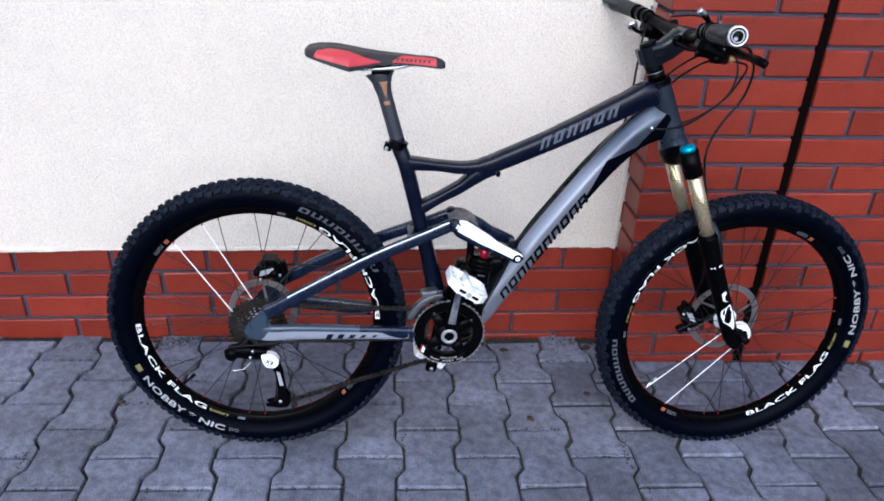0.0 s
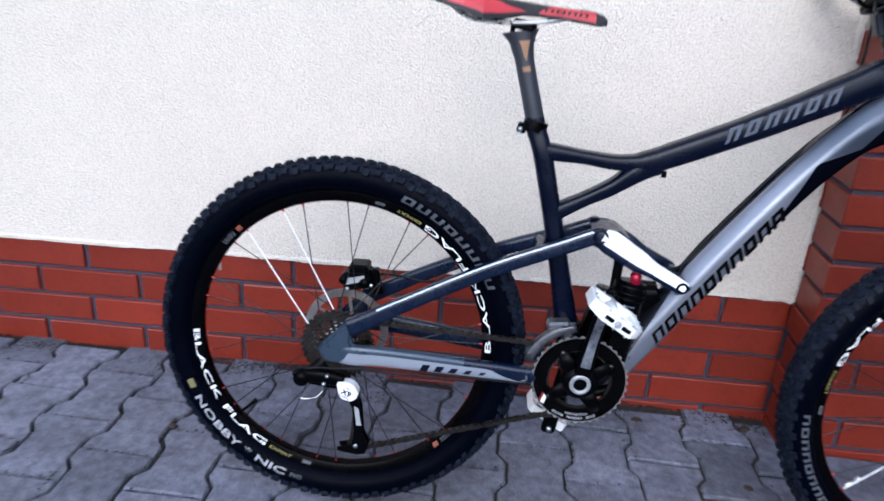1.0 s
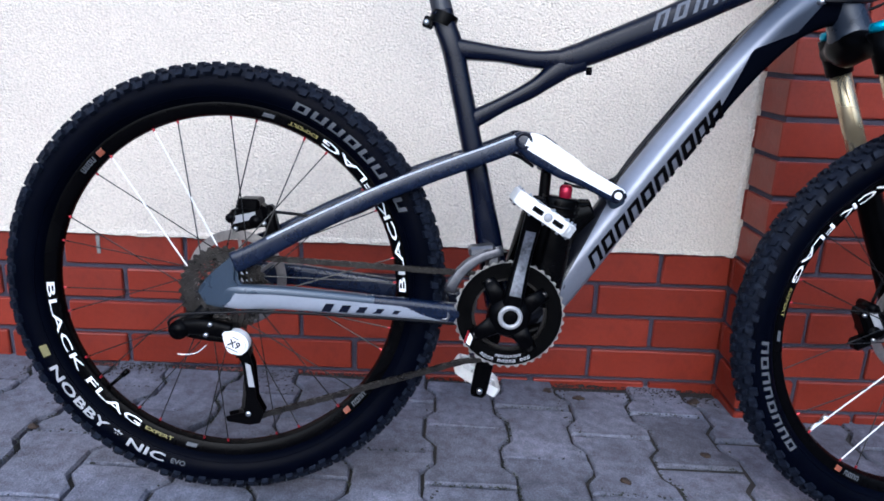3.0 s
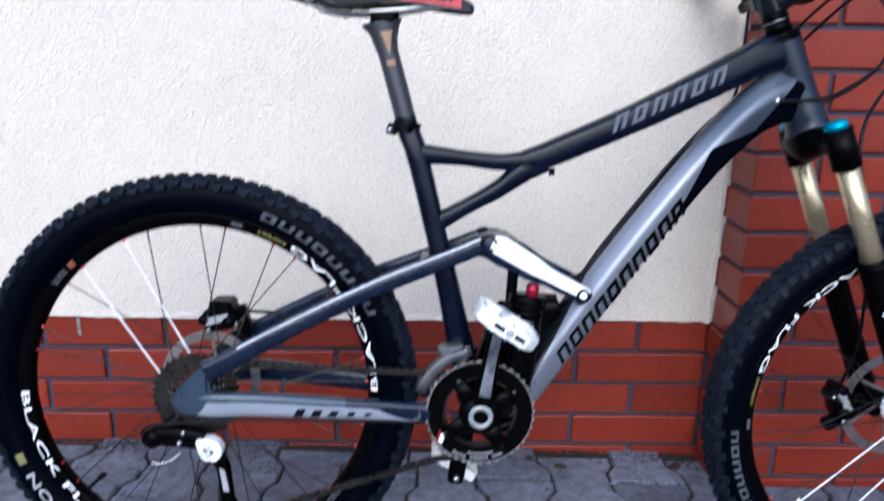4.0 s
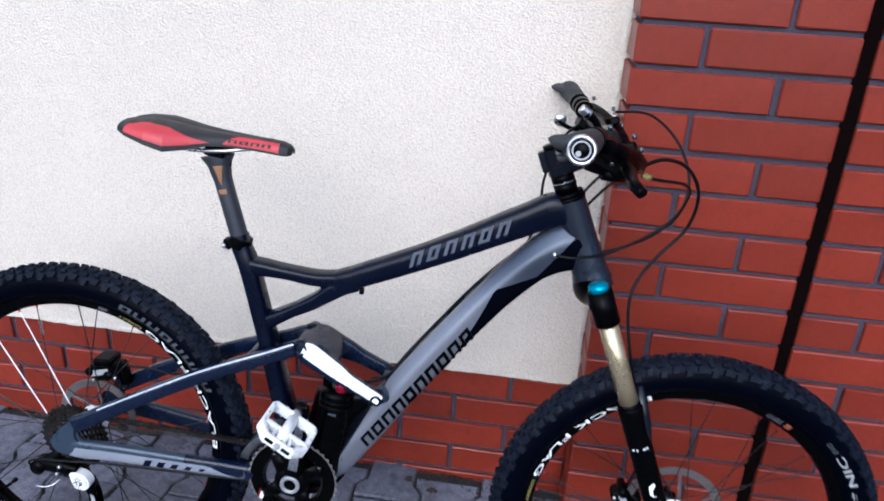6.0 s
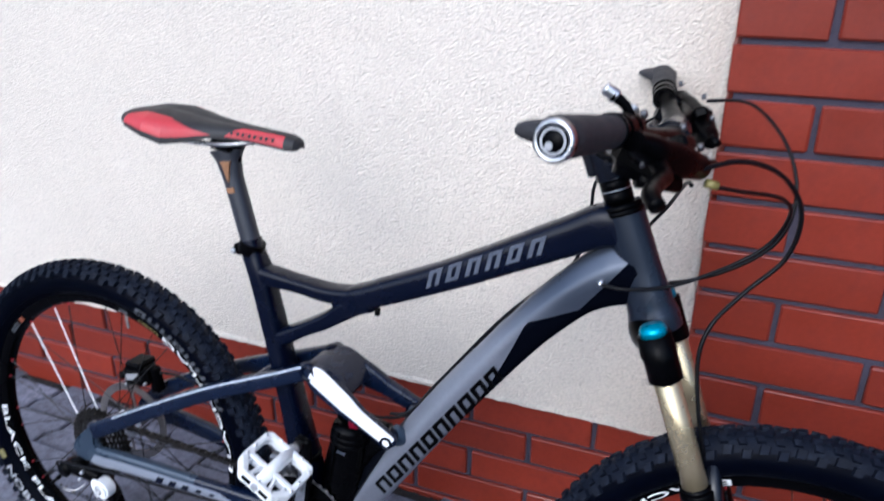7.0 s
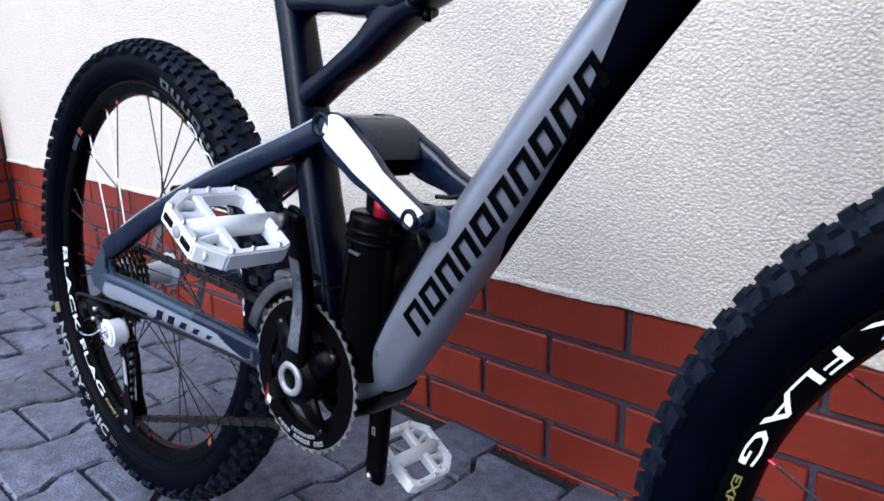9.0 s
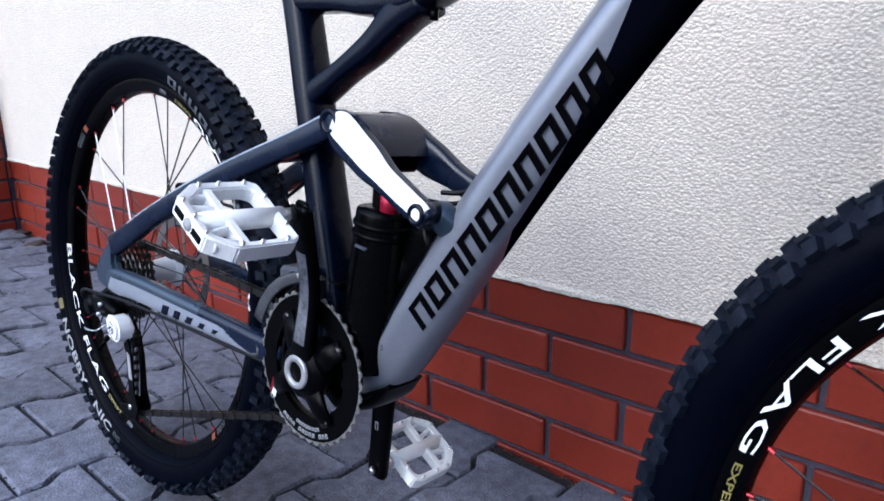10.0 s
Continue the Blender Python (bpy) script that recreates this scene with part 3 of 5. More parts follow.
DIMYELLOW = material("faded_yellow_print", (0.16, 0.14, 0.05), rough=0.6, vary=0.1)
DIMPRINT = material("faded_grey_print", (0.062, 0.066, 0.076), rough=0.6, vary=0.25, scale=60)
GREYPRINT = material("dark_grey_print", (0.075, 0.084, 0.112), rough=0.4, vary=0.2, scale=60)

rear_wheel = wheel("rear_wheel", REAR, "rear wheel with a black rim and knobbly tyre", 0.9936,
                   (("rim", 182, 58), ("rim", 2, 57), ("tyre", 208, 44), ("brand", 27, 44)), 124.7, WHITE, 0.080)
front_wheel = wheel("front_wheel", FRONT, "front wheel with a black rim and knobbly tyre", 1.0034,
                    (("rim", 290, 55), ("rim", 110, 55), ("tyre", 358, 44), ("brand", 184, 38)), 232.0, WHITE, 0.090, 1.2, 1.3)

# ---- main frame ----
part("seat_tube", smooth_tube([(-0.123, 0, 0.769), (-0.1165, 0, 0.748), (-0.100, 0, 0.706), (-0.067, 0, 0.586), (-0.048, 0, 0.515), (-0.025, 0, 0.423), (-0.002, 0, 0.335)],
                              [0.0165, (0.0175, 0.0165), (0.021, 0.0165), (0.023, 0.0162), (0.024, 0.0175), (0.026, 0.0205), (0.03, 0.024)], seg=36, steps=8, power=2.9), FRAME, bike)
part("upper_brace", smooth_tube([(-0.105, 0, 0.717), (-0.09, 0, 0.716), (-0.03, 0, 0.7125), (0.02, 0, 0.709), (0.075, 0, 0.714)],
                                [(0.020, 0.020), (0.0195, 0.0145), (0.0185, 0.0115), (0.0195, 0.0125), (0.021, 0.015)], power=3.6, seg=32), FRAME, bike)
part("lower_brace", smooth_tube([(-0.072, 0, 0.610), (-0.06, 0, 0.619), (-0.02, 0, 0.643), (0.02, 0, 0.667), (0.06, 0, 0.698), (0.09, 0, 0.712)],
                                [(0.020, 0.018), (0.0195, 0.0135), (0.0185, 0.0115), (0.0195, 0.0130), (0.021, 0.0165), (0.021, 0.016)], power=3.6, seg=32), FRAME, bike)
top_tube = part("top_tube", smooth_tube(
    [(0.030, 0, 0.703), (0.075, 0, 0.7155), (0.118, 0, 0.734), (0.199, 0, 0.772), (0.26, 0, 0.803), (0.362, 0, 0.858), (0.408, 0, 0.882), (0.436, 0, 0.882)],
    [(0.0175, 0.012), (0.0222, 0.0185), (0.0228, 0.0198), (0.0235, 0.0205), (0.0245, 0.022), (0.0255, 0.0250), (0.0262, 0.0275), (0.024, 0.024)], power=3.4, seg=36), FRAME, bike)


HEX = rounded([(0.36, 0.70), (1.0, 0.04), (0.52, -1.10), (-0.52, -1.10), (-1.0, 0.04), (-0.36, 0.70)])
down_tube = part("down_tube", faceted_tube(
    [(0.014, 0, 0.316), (0.061, 0, 0.346), (0.112, 0, 0.422), (0.201, 0, 0.558), (0.261, 0, 0.645), (0.323, 0, 0.729), (0.379, 0, 0.793), (0.425, 0, 0.828), (0.460, 0, 0.840)],
    [(0.040, 0.018), (0.042, 0.032), (0.0385, 0.0350), (0.0360, 0.0335), (0.0350, 0.0330), (0.0340, 0.0330), (0.0335, 0.036), (0.0325, 0.045), (0.029, 0.050)],
    HEX, top=0.64), [DOWNTUBE, FRAME], bike, "grey flanks, black belly and dark slanted print")
head_tube = part("head_tube", smooth_tube([(0.492, 0, 0.760), (0.486, 0, 0.774), (0.477, 0, 0.794), (0.458, 0, 0.838), (0.434, 0, 0.890), (0.429, 0, 0.902)],
                                          [0.0325, 0.0325, 0.0295, 0.0265, 0.0268, 0.0268], seg=32), HEADGREY, bike)
# plain slanted print on the tubes
DT_DIR = Vector((0.5715, 0, 0.8206))
DT_UP = Vector((-0.8206, 0, 0.5715))


def tube_print(name, bm, start, along, up, length, height, y, y1, count, mat, parent):
    for v in bm.verts:
        u, w = v.co.x / count, v.co.y
        v.co = Vector(start) + along * (u * length) + up * (w * height)
        v.co.y = y + (y1 - y) * u
    faces = list(bm.faces)
    bmesh.ops.recalc_face_normals(bm, faces=faces)
    r = bmesh.ops.extrude_face_region(bm, geom=faces)
    for v in r["geom"]:
        if isinstance(v, bmesh.types.BMVert):
            v.co.y += 0.004
    bmesh.ops.recalc_face_normals(bm, faces=bm.faces)
    return part(name, bm, mat, parent, soft=False)


def facet_print(name, bm, count, u0, u1, v0, v1, mat, parent):
    """Print laid on the tube's lower outer facet."""
    for v in bm.verts:
        u, w = u0 + (u1 - u0) * v.co.x / count, v0 + (v1 - v0) * v.co.y
        wide, high = 0.0385 - 0.0022 * min(max(u, 0) / 0.16, 1.7), 0.0350 - 0.0013 * min(max(u, 0) / 0.16, 1.6)
        y = wide * (1 - 0.403 * (0.06 - w / high))
        q = Vector((0.112, 0, 0.422)) + DT_DIR * u + DT_UP * w
        v.co = (q.x, -y - 0.0006, q.z)
    faces = list(bm.faces)
    r = bmesh.ops.extrude_face_region(bm, geom=faces)
    for v in r["geom"]:
        if isinstance(v, bmesh.types.BMVert):
            v.co += Vector((-0.3, 0.8, 0.2)) * 0.003
    bmesh.ops.recalc_face_normals(bm, faces=bm.faces)
    return part(name, bm, mat, parent, soft=False)


facet_print("tube_print", blocks(10, True, 0.35, 0.80), 10, -0.004, 0.300, -0.0300, -0.0075, PLASTIC, down_tube)
tube_print("top_tube_print", blocks(6, True, 0.5, 0.66), Vector((0.183, 0, 0.758)), Vector((0.89, 0, 0.455)), Vector((-0.455, 0, 0.89)), 0.185, 0.021, -0.0243, -0.0266, 6, GREYPRINT, top_tube)
# bottom bracket shell with the black guard below the tube
bm = lathe(bmesh.new(), [(0.0, -0.046), (0.027, -0.046), (0.029, -0.036), (0.029, 0.036), (0.027, 0.046), (0.0, 0.046)], 32)
part("bottom_bracket", bm, PLASTIC, bike, at=BB)
part("frame_guard", smooth_tube([(0.0, 0, 0.296), (0.03, 0, 0.294), (0.065, 0, 0.306), (0.092, 0, 0.330)], [(0.03, 0.010), (0.037, 0.012), (0.035, 0.010), (0.026, 0.003)], power=3), PLASTIC, bike)
# small frame fittings
bm = bmesh.new()
rod(bm, (0.101, -0.004, 0.692), (0.101, -0.004, 0.703), 0.0045)
part("cable_guide", bm, PLASTIC, bike)
bm = rod(bmesh.new(), (0.416, -0.026, 0.814), (0.421, -0.0335, 0.816), 0.005, 12)
part("cable_port", bm, ALLOY, bike)

# ---- swingarm ----
def dropout_outline():
    return [(-0.452, 0.345), (-0.440, 0.326), (-0.418, 0.322), (-0.36, 0.325), (-0.352, 0.347), (-0.382, 0.352), (-0.394, 0.366), (-0.394, 0.382),
            (-0.366, 0.398), (-0.374, 0.415), (-0.400, 0.404), (-0.425, 0.380), (-0.442, 0.362)]


def stay_paint(u, k):
    """A pale leaf on the lower outer face, mid slate above it, dark towards the crank."""
    tip = 0.30 + 0.23 * min(math.sqrt(max(u - 0.03, 0) / 0.12), 1)
    if 0.20 < k < min(tip, 0.53 - 0.20 * max(u - 0.60, 0) / 0.3) and 0.03 < u < 0.90:
        return 1
    return 2 if 0.40 < k < 0.80 and u < 0.55 else 0


for s, side in ((-1, "drive"), (1, "wall")):
    part("chainstay", smooth_tube([(-0.415, s * 0.078, 0.341), (-0.385, s * 0.078, 0.340), (-0.327, s * 0.074, 0.341), (-0.16, s * 0.058, 0.332), (-0.095, s * 0.05, 0.328), (-0.05, s * 0.046, 0.326)],
                                  [(0.007, 0.018), (0.009, 0.0185), (0.010, 0.0175), (0.010, 0.0155), (0.012, 0.015), (0.013, 0.014)], power=3.2, seg=112 if s < 0 else 28, steps=24 if s < 0 else 6,
                                  paint=stay_paint if s < 0 else None), [SLATE, STAYGREY, MIDSLATE], bike, "slate stay with a pale leaf of paint" if s < 0 else "")
    part("seatstay", smooth_tube([(-0.40, s * 0.078, 0.390), (-0.37, s * 0.076, 0.406), (-0.287, s * 0.07, 0.454), (-0.166, s * 0.054, 0.516), (-0.046, s * 0.040, 0.567), (-0.01, s * 0.036, 0.583), (0.008, s * 0.035, 0.591)],
                                 [(0.009, 0.016), (0.0095, 0.015), (0.0105, 0.0135), (0.0105, 0.0132), (0.0105, 0.0132), (0.0105, 0.0135), (0.0105, 0.012)], power=3.2, seg=32,
                                 paint=lambda u, k: 1 if 0.22 < u < 0.95 and ((0.60 < k < 0.645) if s < 0 else (0.855 < k < 0.90)) else 0), [SLATE, PINSTRIPE], bike)
    part("dropout", plate(bmesh.new(), dropout_outline(), s * 0.071, s * 0.085, bevel=0.005), MIDSLATE if s < 0 else SLATE, bike)
    part("pivot_bolt", lathe(bmesh.new(), [(0.0, s * 0.043), (0.007, s * 0.043), (0.008, s * 0.048), (0.0125, s * 0.049), (0.0125, s * 0.026), (0.0, s * 0.026)], 24), FRAME, bike, at=(0.008, 0, 0.591))
    part("pivot_bolt", lathe(bmesh.new(), [(0.0, s * 0.0610), (0.0055, s * 0.0610), (0.0060, s * 0.0645), (0.0090, s * 0.0650), (0.0100, s * 0.0635), (0.0105, s * 0.03), (0.0, s * 0.03)], 24), FRAME, bike, at=(0.150, 0, 0.521))
    part("pivot_bolt", lathe(bmesh.new(), [(0.0, s * 0.0600), (0.0035, s * 0.0600), (0.0040, s * 0.0612), (0.0075, s * 0.0612), (0.0088, s * 0.0600), (0.0088, s * 0.03), (0.0, s * 0.03)], 24), FDALLOY, bike, at=(-0.090, 0, 0.324))
# the stay bridge ahead of the tyre
part("stay_bridge", smooth_tube([(-0.085, -0.044, 0.55), (-0.082, 0, 0.552), (-0.085, 0.044, 0.55)], [(0.012, 0.012)] * 3, side=(1, 0, 0)), SLATE, bike)
# black bars printed on the lower stay
bm = bmesh.new()
for k in range(5):
    x = -0.272 + 0.0245 * k
    h = 0.0125 - 0.0017 * k
    y = -(0.0785 - (x + 0.327) * 0.104 + 0.0015)
    plate(bm, [(x, 0.331 - h / 2 - 0.001 * k), (x + 0.013, 0.331 - h / 2 - 0.001 * k), (x + 0.019, 0.331 + h / 2 - 0.001 * k), (x + 0.006, 0.331 + h / 2 - 0.001 * k)], y - 0.0045, y + 0.003)
part("stay_print", bm, FRAME, bike, soft=False)

# ---- rocker link: two arms and a bridge ----
rocker = part("rocker_link", plate(bmesh.new(), [(-0.004, 0.596), (0.012, 0.602), (0.040, 0.6005), (0.057, 0.590), (0.068, 0.575), (0.072, 0.563), (0.065, 0.561), (0.052, 0.571), (0.030, 0.578), (0.004, 0.580)],
                                   -0.041, 0.041, bevel=0.0035), SLATE, bike, "dark rocker link with white arms")
for s in (-1, 1):
    part("link_arm", smooth_tube([(-0.006, s * 0.036, 0.589), (0.006, s * 0.037, 0.589), (0.028, s * 0.040, 0.580), (0.066, s * 0.0445, 0.560), (0.106, s * 0.050, 0.541), (0.150, s * 0.054, 0.521), (0.157, s * 0.054, 0.517)],
                                 [(0.008, 0.010), (0.0095, 0.0145), (0.0105, 0.0215), (0.0105, 0.0195), (0.010, 0.0135), (0.0095, 0.0125), (0.007, 0.008)], power=3.4, seg=36, steps=8,
                                 paint=lambda u, k: 1 if 0.22 < u < 0.90 and ((0.47 < k < 0.71) if s < 0 else (k < 0.01 or k > 0.82)) else 0), [SLATE, WHITE], rocker, "slate arm with a white face")

# ---- shock: two cans side by side under the link ----
shock = part("shock", smooth_tube([(0.0735, -0.026, 0.506), (0.073, -0.026, 0.502), (0.064, -0.026, 0.410), (0.055, -0.026, 0.345)], [0.0255, 0.0280, 0.0290, 0.0290], seg=32), CAN, bike, "black twin-chamber rear shock")
part("side_can", smooth_tube([(0.050, 0.022, 0.470), (0.049, 0.022, 0.464), (0.026, 0.022, 0.360)], [0.027, 0.029, 0.029], seg=32), CAN, shock)
for z in (0.494, 0.484):
    part("collar", lathe(bmesh.new(), [(0.02, 0), (0.0295, 0), (0.0302, 0.0025), (0.0295, 0.005), (0.02, 0.005)], 32, closed=True, m=pose(0.073 - (0.5 - z) * 0.1, -0.026, z, 90, 6, 0)), PLASTIC, shock)
part("neck", smooth_tube([(0.072, -0.004, 0.455), (0.092, 0.002, 0.475), (0.128, 0.0, 0.490)], [(0.026, 0.034), (0.024, 0.030), (0.020, 0.018)], power=3), CAN, shock)
part("red_dial", lathe(bmesh.new(), [(0, 0), (0.0095, 0), (0.0098, 0.022), (0.007, 0.026), (0, 0.026)], 20, m=pose(0.080, -0.026, 0.503, 90, 0, 0)), MAGENTA, shock, "red anodised dial")
bm = rod(bmesh.new(), (0.050, -0.010, 0.49), (0.051, -0.010, 0.556), 0.0085, 14)
box(bm, (0.022, 0.06, 0.016), pose(0.052, 0, 0.553), 0.003)
part("shock_eye", bm, PLASTIC, shock)
part("shock_print", plate(bmesh.new(), [(0.066, 0.478), (0.080, 0.476), (0.079, 0.4735), (0.065, 0.4755)], -0.0556, -0.050), GREYPRINT, shock, soft=False)
for s in (-1, 1):
    part("link_mount", smooth_tube([(0.144, s * 0.030, 0.522), (0.151, s * 0.030, 0.519), (0.157, s * 0.027, 0.511), (0.164, s * 0.020, 0.500)], [(0.012, 0.010), (0.013, 0.013), (0.011, 0.014), (0.007, 0.012)], power=2.6), MIDSLATE, bike)

# ---- seat post and saddle ----
post = part("seatpost", smooth_tube([(-0.113, 0, 0.739), (-0.125, 0, 0.778), (-0.148, 0, 0.854), (-0.156, 0, 0.882), (-0.161, 0, 0.904)],
                                    [0.0154, 0.0154, 0.0154, (0.016, 0.0190), (0.017, 0.030)], seg=28), POST, bike, "dark grey seat post with a bronze print")
bm = lathe(bmesh.new(), [(0.0158, -0.009), (0.0200, -0.009), (0.0205, 0.0), (0.0200, 0.009), (0.0158, 0.009)], 28, closed=True, m=pose(-0.1195, 0, 0.757, 90, 17, 0))
box(bm, (0.016, 0.02, 0.016), pose(-0.141, 0, 0.751, 0, 17, 0), 0.002)
rod(bm, (-0.144, -0.014, 0.750), (-0.144, 0.014, 0.750), 0.005, 10)
bmesh.ops.recalc_face_normals(bm, faces=bm.faces)
part("seat_clamp", bm, PLASTIC, bike, "black seat clamp with a pale bolt")
part("clamp_bolt", rod(bmesh.new(), (-0.144, -0.0165, 0.750), (-0.144, -0.013, 0.750), 0.004, 10), ALLOY, bike)
bm = plate(bmesh.new(), [(-0.1625, 0.888), (-0.145, 0.8905), (-0.146, 0.880), (-0.1465, 0.858), (-0.150, 0.862), (-0.158, 0.881)], -0.0172, -0.010)
part("post_print", bm, BROWN, post, soft=False)
bm = plate(bmesh.new(), [(-0.1525, 0.848), (-0.140, 0.851), (-0.138, 0.843), (-0.150, 0.841)], -0.0162, -0.010)
part("post_print", bm, BROWN, post, soft=False)
bm = bmesh.new()
box(bm, (0.036, 0.044, 0.010), pose(-0.159, 0, 0.910, 0, 6, 0), 0.003)
box(bm, (0.030, 0.048, 0.008), pose(-0.159, 0, 0.917, 0, 6, 0), 0.003)
rod(bm, (-0.174, 0, 0.890), (-0.174, 0, 0.917), 0.004)
rod(bm, (-0.140, 0, 0.888), (-0.140, 0, 0.917), 0.004)
part("saddle_clamp", bm, PLASTIC, post)

SADDLE = [  # x, half width, top, skirt depth, crown
    (-0.308, 0.034, 0.9535, 0.009, 0.004), (-0.303, 0.054, 0.957, 0.014, 0.006), (-0.284, 0.068, 0.961, 0.022, 0.008), (-0.250, 0.0745, 0.962, 0.032, 0.010),
    (-0.220, 0.070, 0.958, 0.037, 0.010), (-0.190, 0.054, 0.954, 0.029, 0.009), (-0.160, 0.040, 0.951, 0.019, 0.008), (-0.130, 0.030, 0.9495, 0.017, 0.008),
    (-0.100, 0.0245, 0.948, 0.017, 0.008), (-0.070, 0.022, 0.9465, 0.018, 0.008), (-0.045, 0.020, 0.944, 0.018, 0.008), (-0.033, 0.016, 0.940, 0.015, 0.007), (-0.027, 0.008, 0.935, 0.009, 0.004)]


def saddle_cover():
    """The padded cover, its red side panels cut in by smooth slanted edges."""
    bm = bmesh.new()
    fine = []
    for i in range(len(SADDLE) - 1):
        for k in range(14):
            u = k / 14
            u = u * u * (3 - 2 * u) if 0 < i < len(SADDLE) - 2 else u
            fine.append([p * (1 - u) + q * u for p, q in zip(SADDLE[i], SADDLE[i + 1])])
    fine.append(list(SADDLE[-1]))
    rings, steps = [], 112
    for x, w, top, drop, crown in fine:
        ring = []
        for k in range(steps + 1):
            a = math.pi * k / steps
            c, q = math.cos(a), math.sin(a)
            y = w * math.copysign(abs(c) ** 0.75, c)
            z = top - drop + drop * max(q, 0) ** 0.55 - crown * (1 - q ** 2) * 0.3 - 0.0025 * math.exp(-(y / 0.010) ** 2) * (x < -0.07)
            ring.append(bm.verts.new((x, y, z)))
        for y, z in ((-w * 0.82, top - drop + 0.004), (0, top - 0.012 if drop > 0.02 else top - drop), (w * 0.82, top - drop + 0.004)):
            ring.append(bm.verts.new((x, y, z)))
        rings.append(ring)
    n = len(rings[0])
    for i in range(len(rings) - 1):
        for k in range(n):
            f = bm.faces.new((rings[i][k], rings[i][(k + 1) % n], rings[i + 1][(k + 1) % n], rings[i + 1][k]))
            x = (fine[i][0] + fine[i + 1][0]) / 2
            e = 180 * (k + 0.5) / steps
            e = min(e, 180 - e)
            rear_panel = -0.290 + 0.0002 * e < x < -0.150 - 0.0012 * e and 5 < e < 58 - 900 * max(-0.262 - x, 0)
            front_panel = -0.138 + 0.0004 * e < x < -0.046 and 4 < e < 60
            f.material_index = 2 if k >= steps else (1 if rear_panel or front_panel else 0)
    bm.faces.new(rings[0])
    bm.faces.new(rings[-1])
    bmesh.ops.recalc_face_normals(bm, faces=bm.faces)
    smooth(bm, 60)
    return bm


saddle = part("saddle", saddle_cover(), [SEATBLACK, RED, PLASTIC], bike, "narrow black saddle with red side panels", soft=False, at=(-0.001, -0.004, -0.003))
for s in (-1, 1):
    part("rail", smooth_tube([(-0.275, s * 0.030, 0.938), (-0.245, s * 0.026, 0.921), (-0.20, s * 0.022, 0.917), (-0.14, s * 0.022, 0.921), (-0.09, s * 0.014, 0.930), (-0.055, s * 0.006, 0.934)],
                             [0.0036] * 6, seg=10), ALLOY, saddle, "bare metal rail")
for s in (-1, 1):
    bm = blocks(4, True, 0.1)
    for v in bm.verts:
        v.co = Vector((-0.128 + v.co.x * 0.018, s * (0.0305 - v.co.x * 0.0022), 0.9375 + v.co.y * 0.0055 - v.co.x * 0.0009))
    part("saddle_print", bm, SEATBLACK, saddle, soft=False)

# ---- fork ----
FD = Vector((0.388, 0, -0.9217))
TOP = Vector((0.499, 0, 0.761))


def along_fork(d, y=0.0, ahead=0.0):
    p = TOP + FD * d + Vector((0.9217, 0, 0.388)) * ahead
    return (p.x, y, p.z)


fork = part("fork", smooth_tube([along_fork(0.004, -0.066, 0.0), along_fork(0.0, -0.045, -0.006), along_fork(-0.004, 0, -0.018), along_fork(0.0, 0.045, -0.006), along_fork(0.004, 0.066, 0.0)],
                                [(0.021, 0.022), (0.019, 0.020), (0.030, 0.024), (0.019, 0.020), (0.021, 0.022)], side=FD, seg=24), PLASTIC, bike, "suspension fork with gold stanchions and black lowers")
for s in (-1, 1):
    y = s * 0.065
    part("stanchion", rod(bmesh.new(), along_fork(0.01, y), along_fork(0.22, y), 0.0160, 28), GOLD, fork, "gold anodised stanchion")
    bm = rod(bmesh.new(), along_fork(-0.018, y), along_fork(0.040, y), 0.0205, 28)
    part("crown_socket", bm, PLASTIC, fork)
    part("top_cap", lathe(bmesh.new(), [(0, 0), (0.0165, 0), (0.0165, 0.008), (0.0135, 0.013), (0, 0.014)], 24,
                          m=Matrix.Translation(along_fork(-0.017, y)) @ pose(0, 0, 0, 90, 0, 0) @ pose(0, 0, 0, 0, 0, 22)), BLUE, fork, "blue anodised top cap")
    leg = smooth_tube([along_fork(0.190, y), along_fork(0.196, y), along_fork(0.24, y), along_fork(0.38, y), along_fork(0.455, y), along_fork(0.485, y, 0.006), along_fork(0.497, y, 0.012)],
                      [0.0195, 0.0215, 0.0205, 0.0195, 0.0190, (0.017, 0.018), (0.013, 0.014)], seg=28)
    smooth_tube([along_fork(0.455, y, 0.004), along_fork(0.475, y, 0.020), along_fork(0.480, y, 0.036)], [(0.013, 0.016), (0.013, 0.018), (0.011, 0.014)], bm=leg)
    part("lower_leg", leg, PLASTIC, fork, "black lower leg")
    part("wiper_seal", rod(bmesh.new(), along_fork(0.184, y), along_fork(0.192, y), 0.0190, 24), RIM, fork)
part("fork_arch", smooth_tube([along_fork(0.268, -0.066, 0.006), along_fork(0.232, -0.066, 0.013), along_fork(0.196, -0.058, 0.019), along_fork(0.172, -0.032, 0.024), along_fork(0.166, 0, 0.026), along_fork(0.172, 0.032, 0.024), along_fork(0.196, 0.058, 0.019), along_fork(0.232, 0.066, 0.013), along_fork(0.268, 0.066, 0.006)],
                              [(0.012, 0.009), (0.013, 0.012), (0.011, 0.013), (0.009, 0.013), (0.009, 0.013), (0.009, 0.013), (0.011, 0.013), (0.013, 0.012), (0.012, 0.009)], side=(0.9217, 0, 0.388), power=2.6), SLATEGLOSS, fork)
# pale flame print on the near leg, and two short bars above it
bm = bmesh.new()


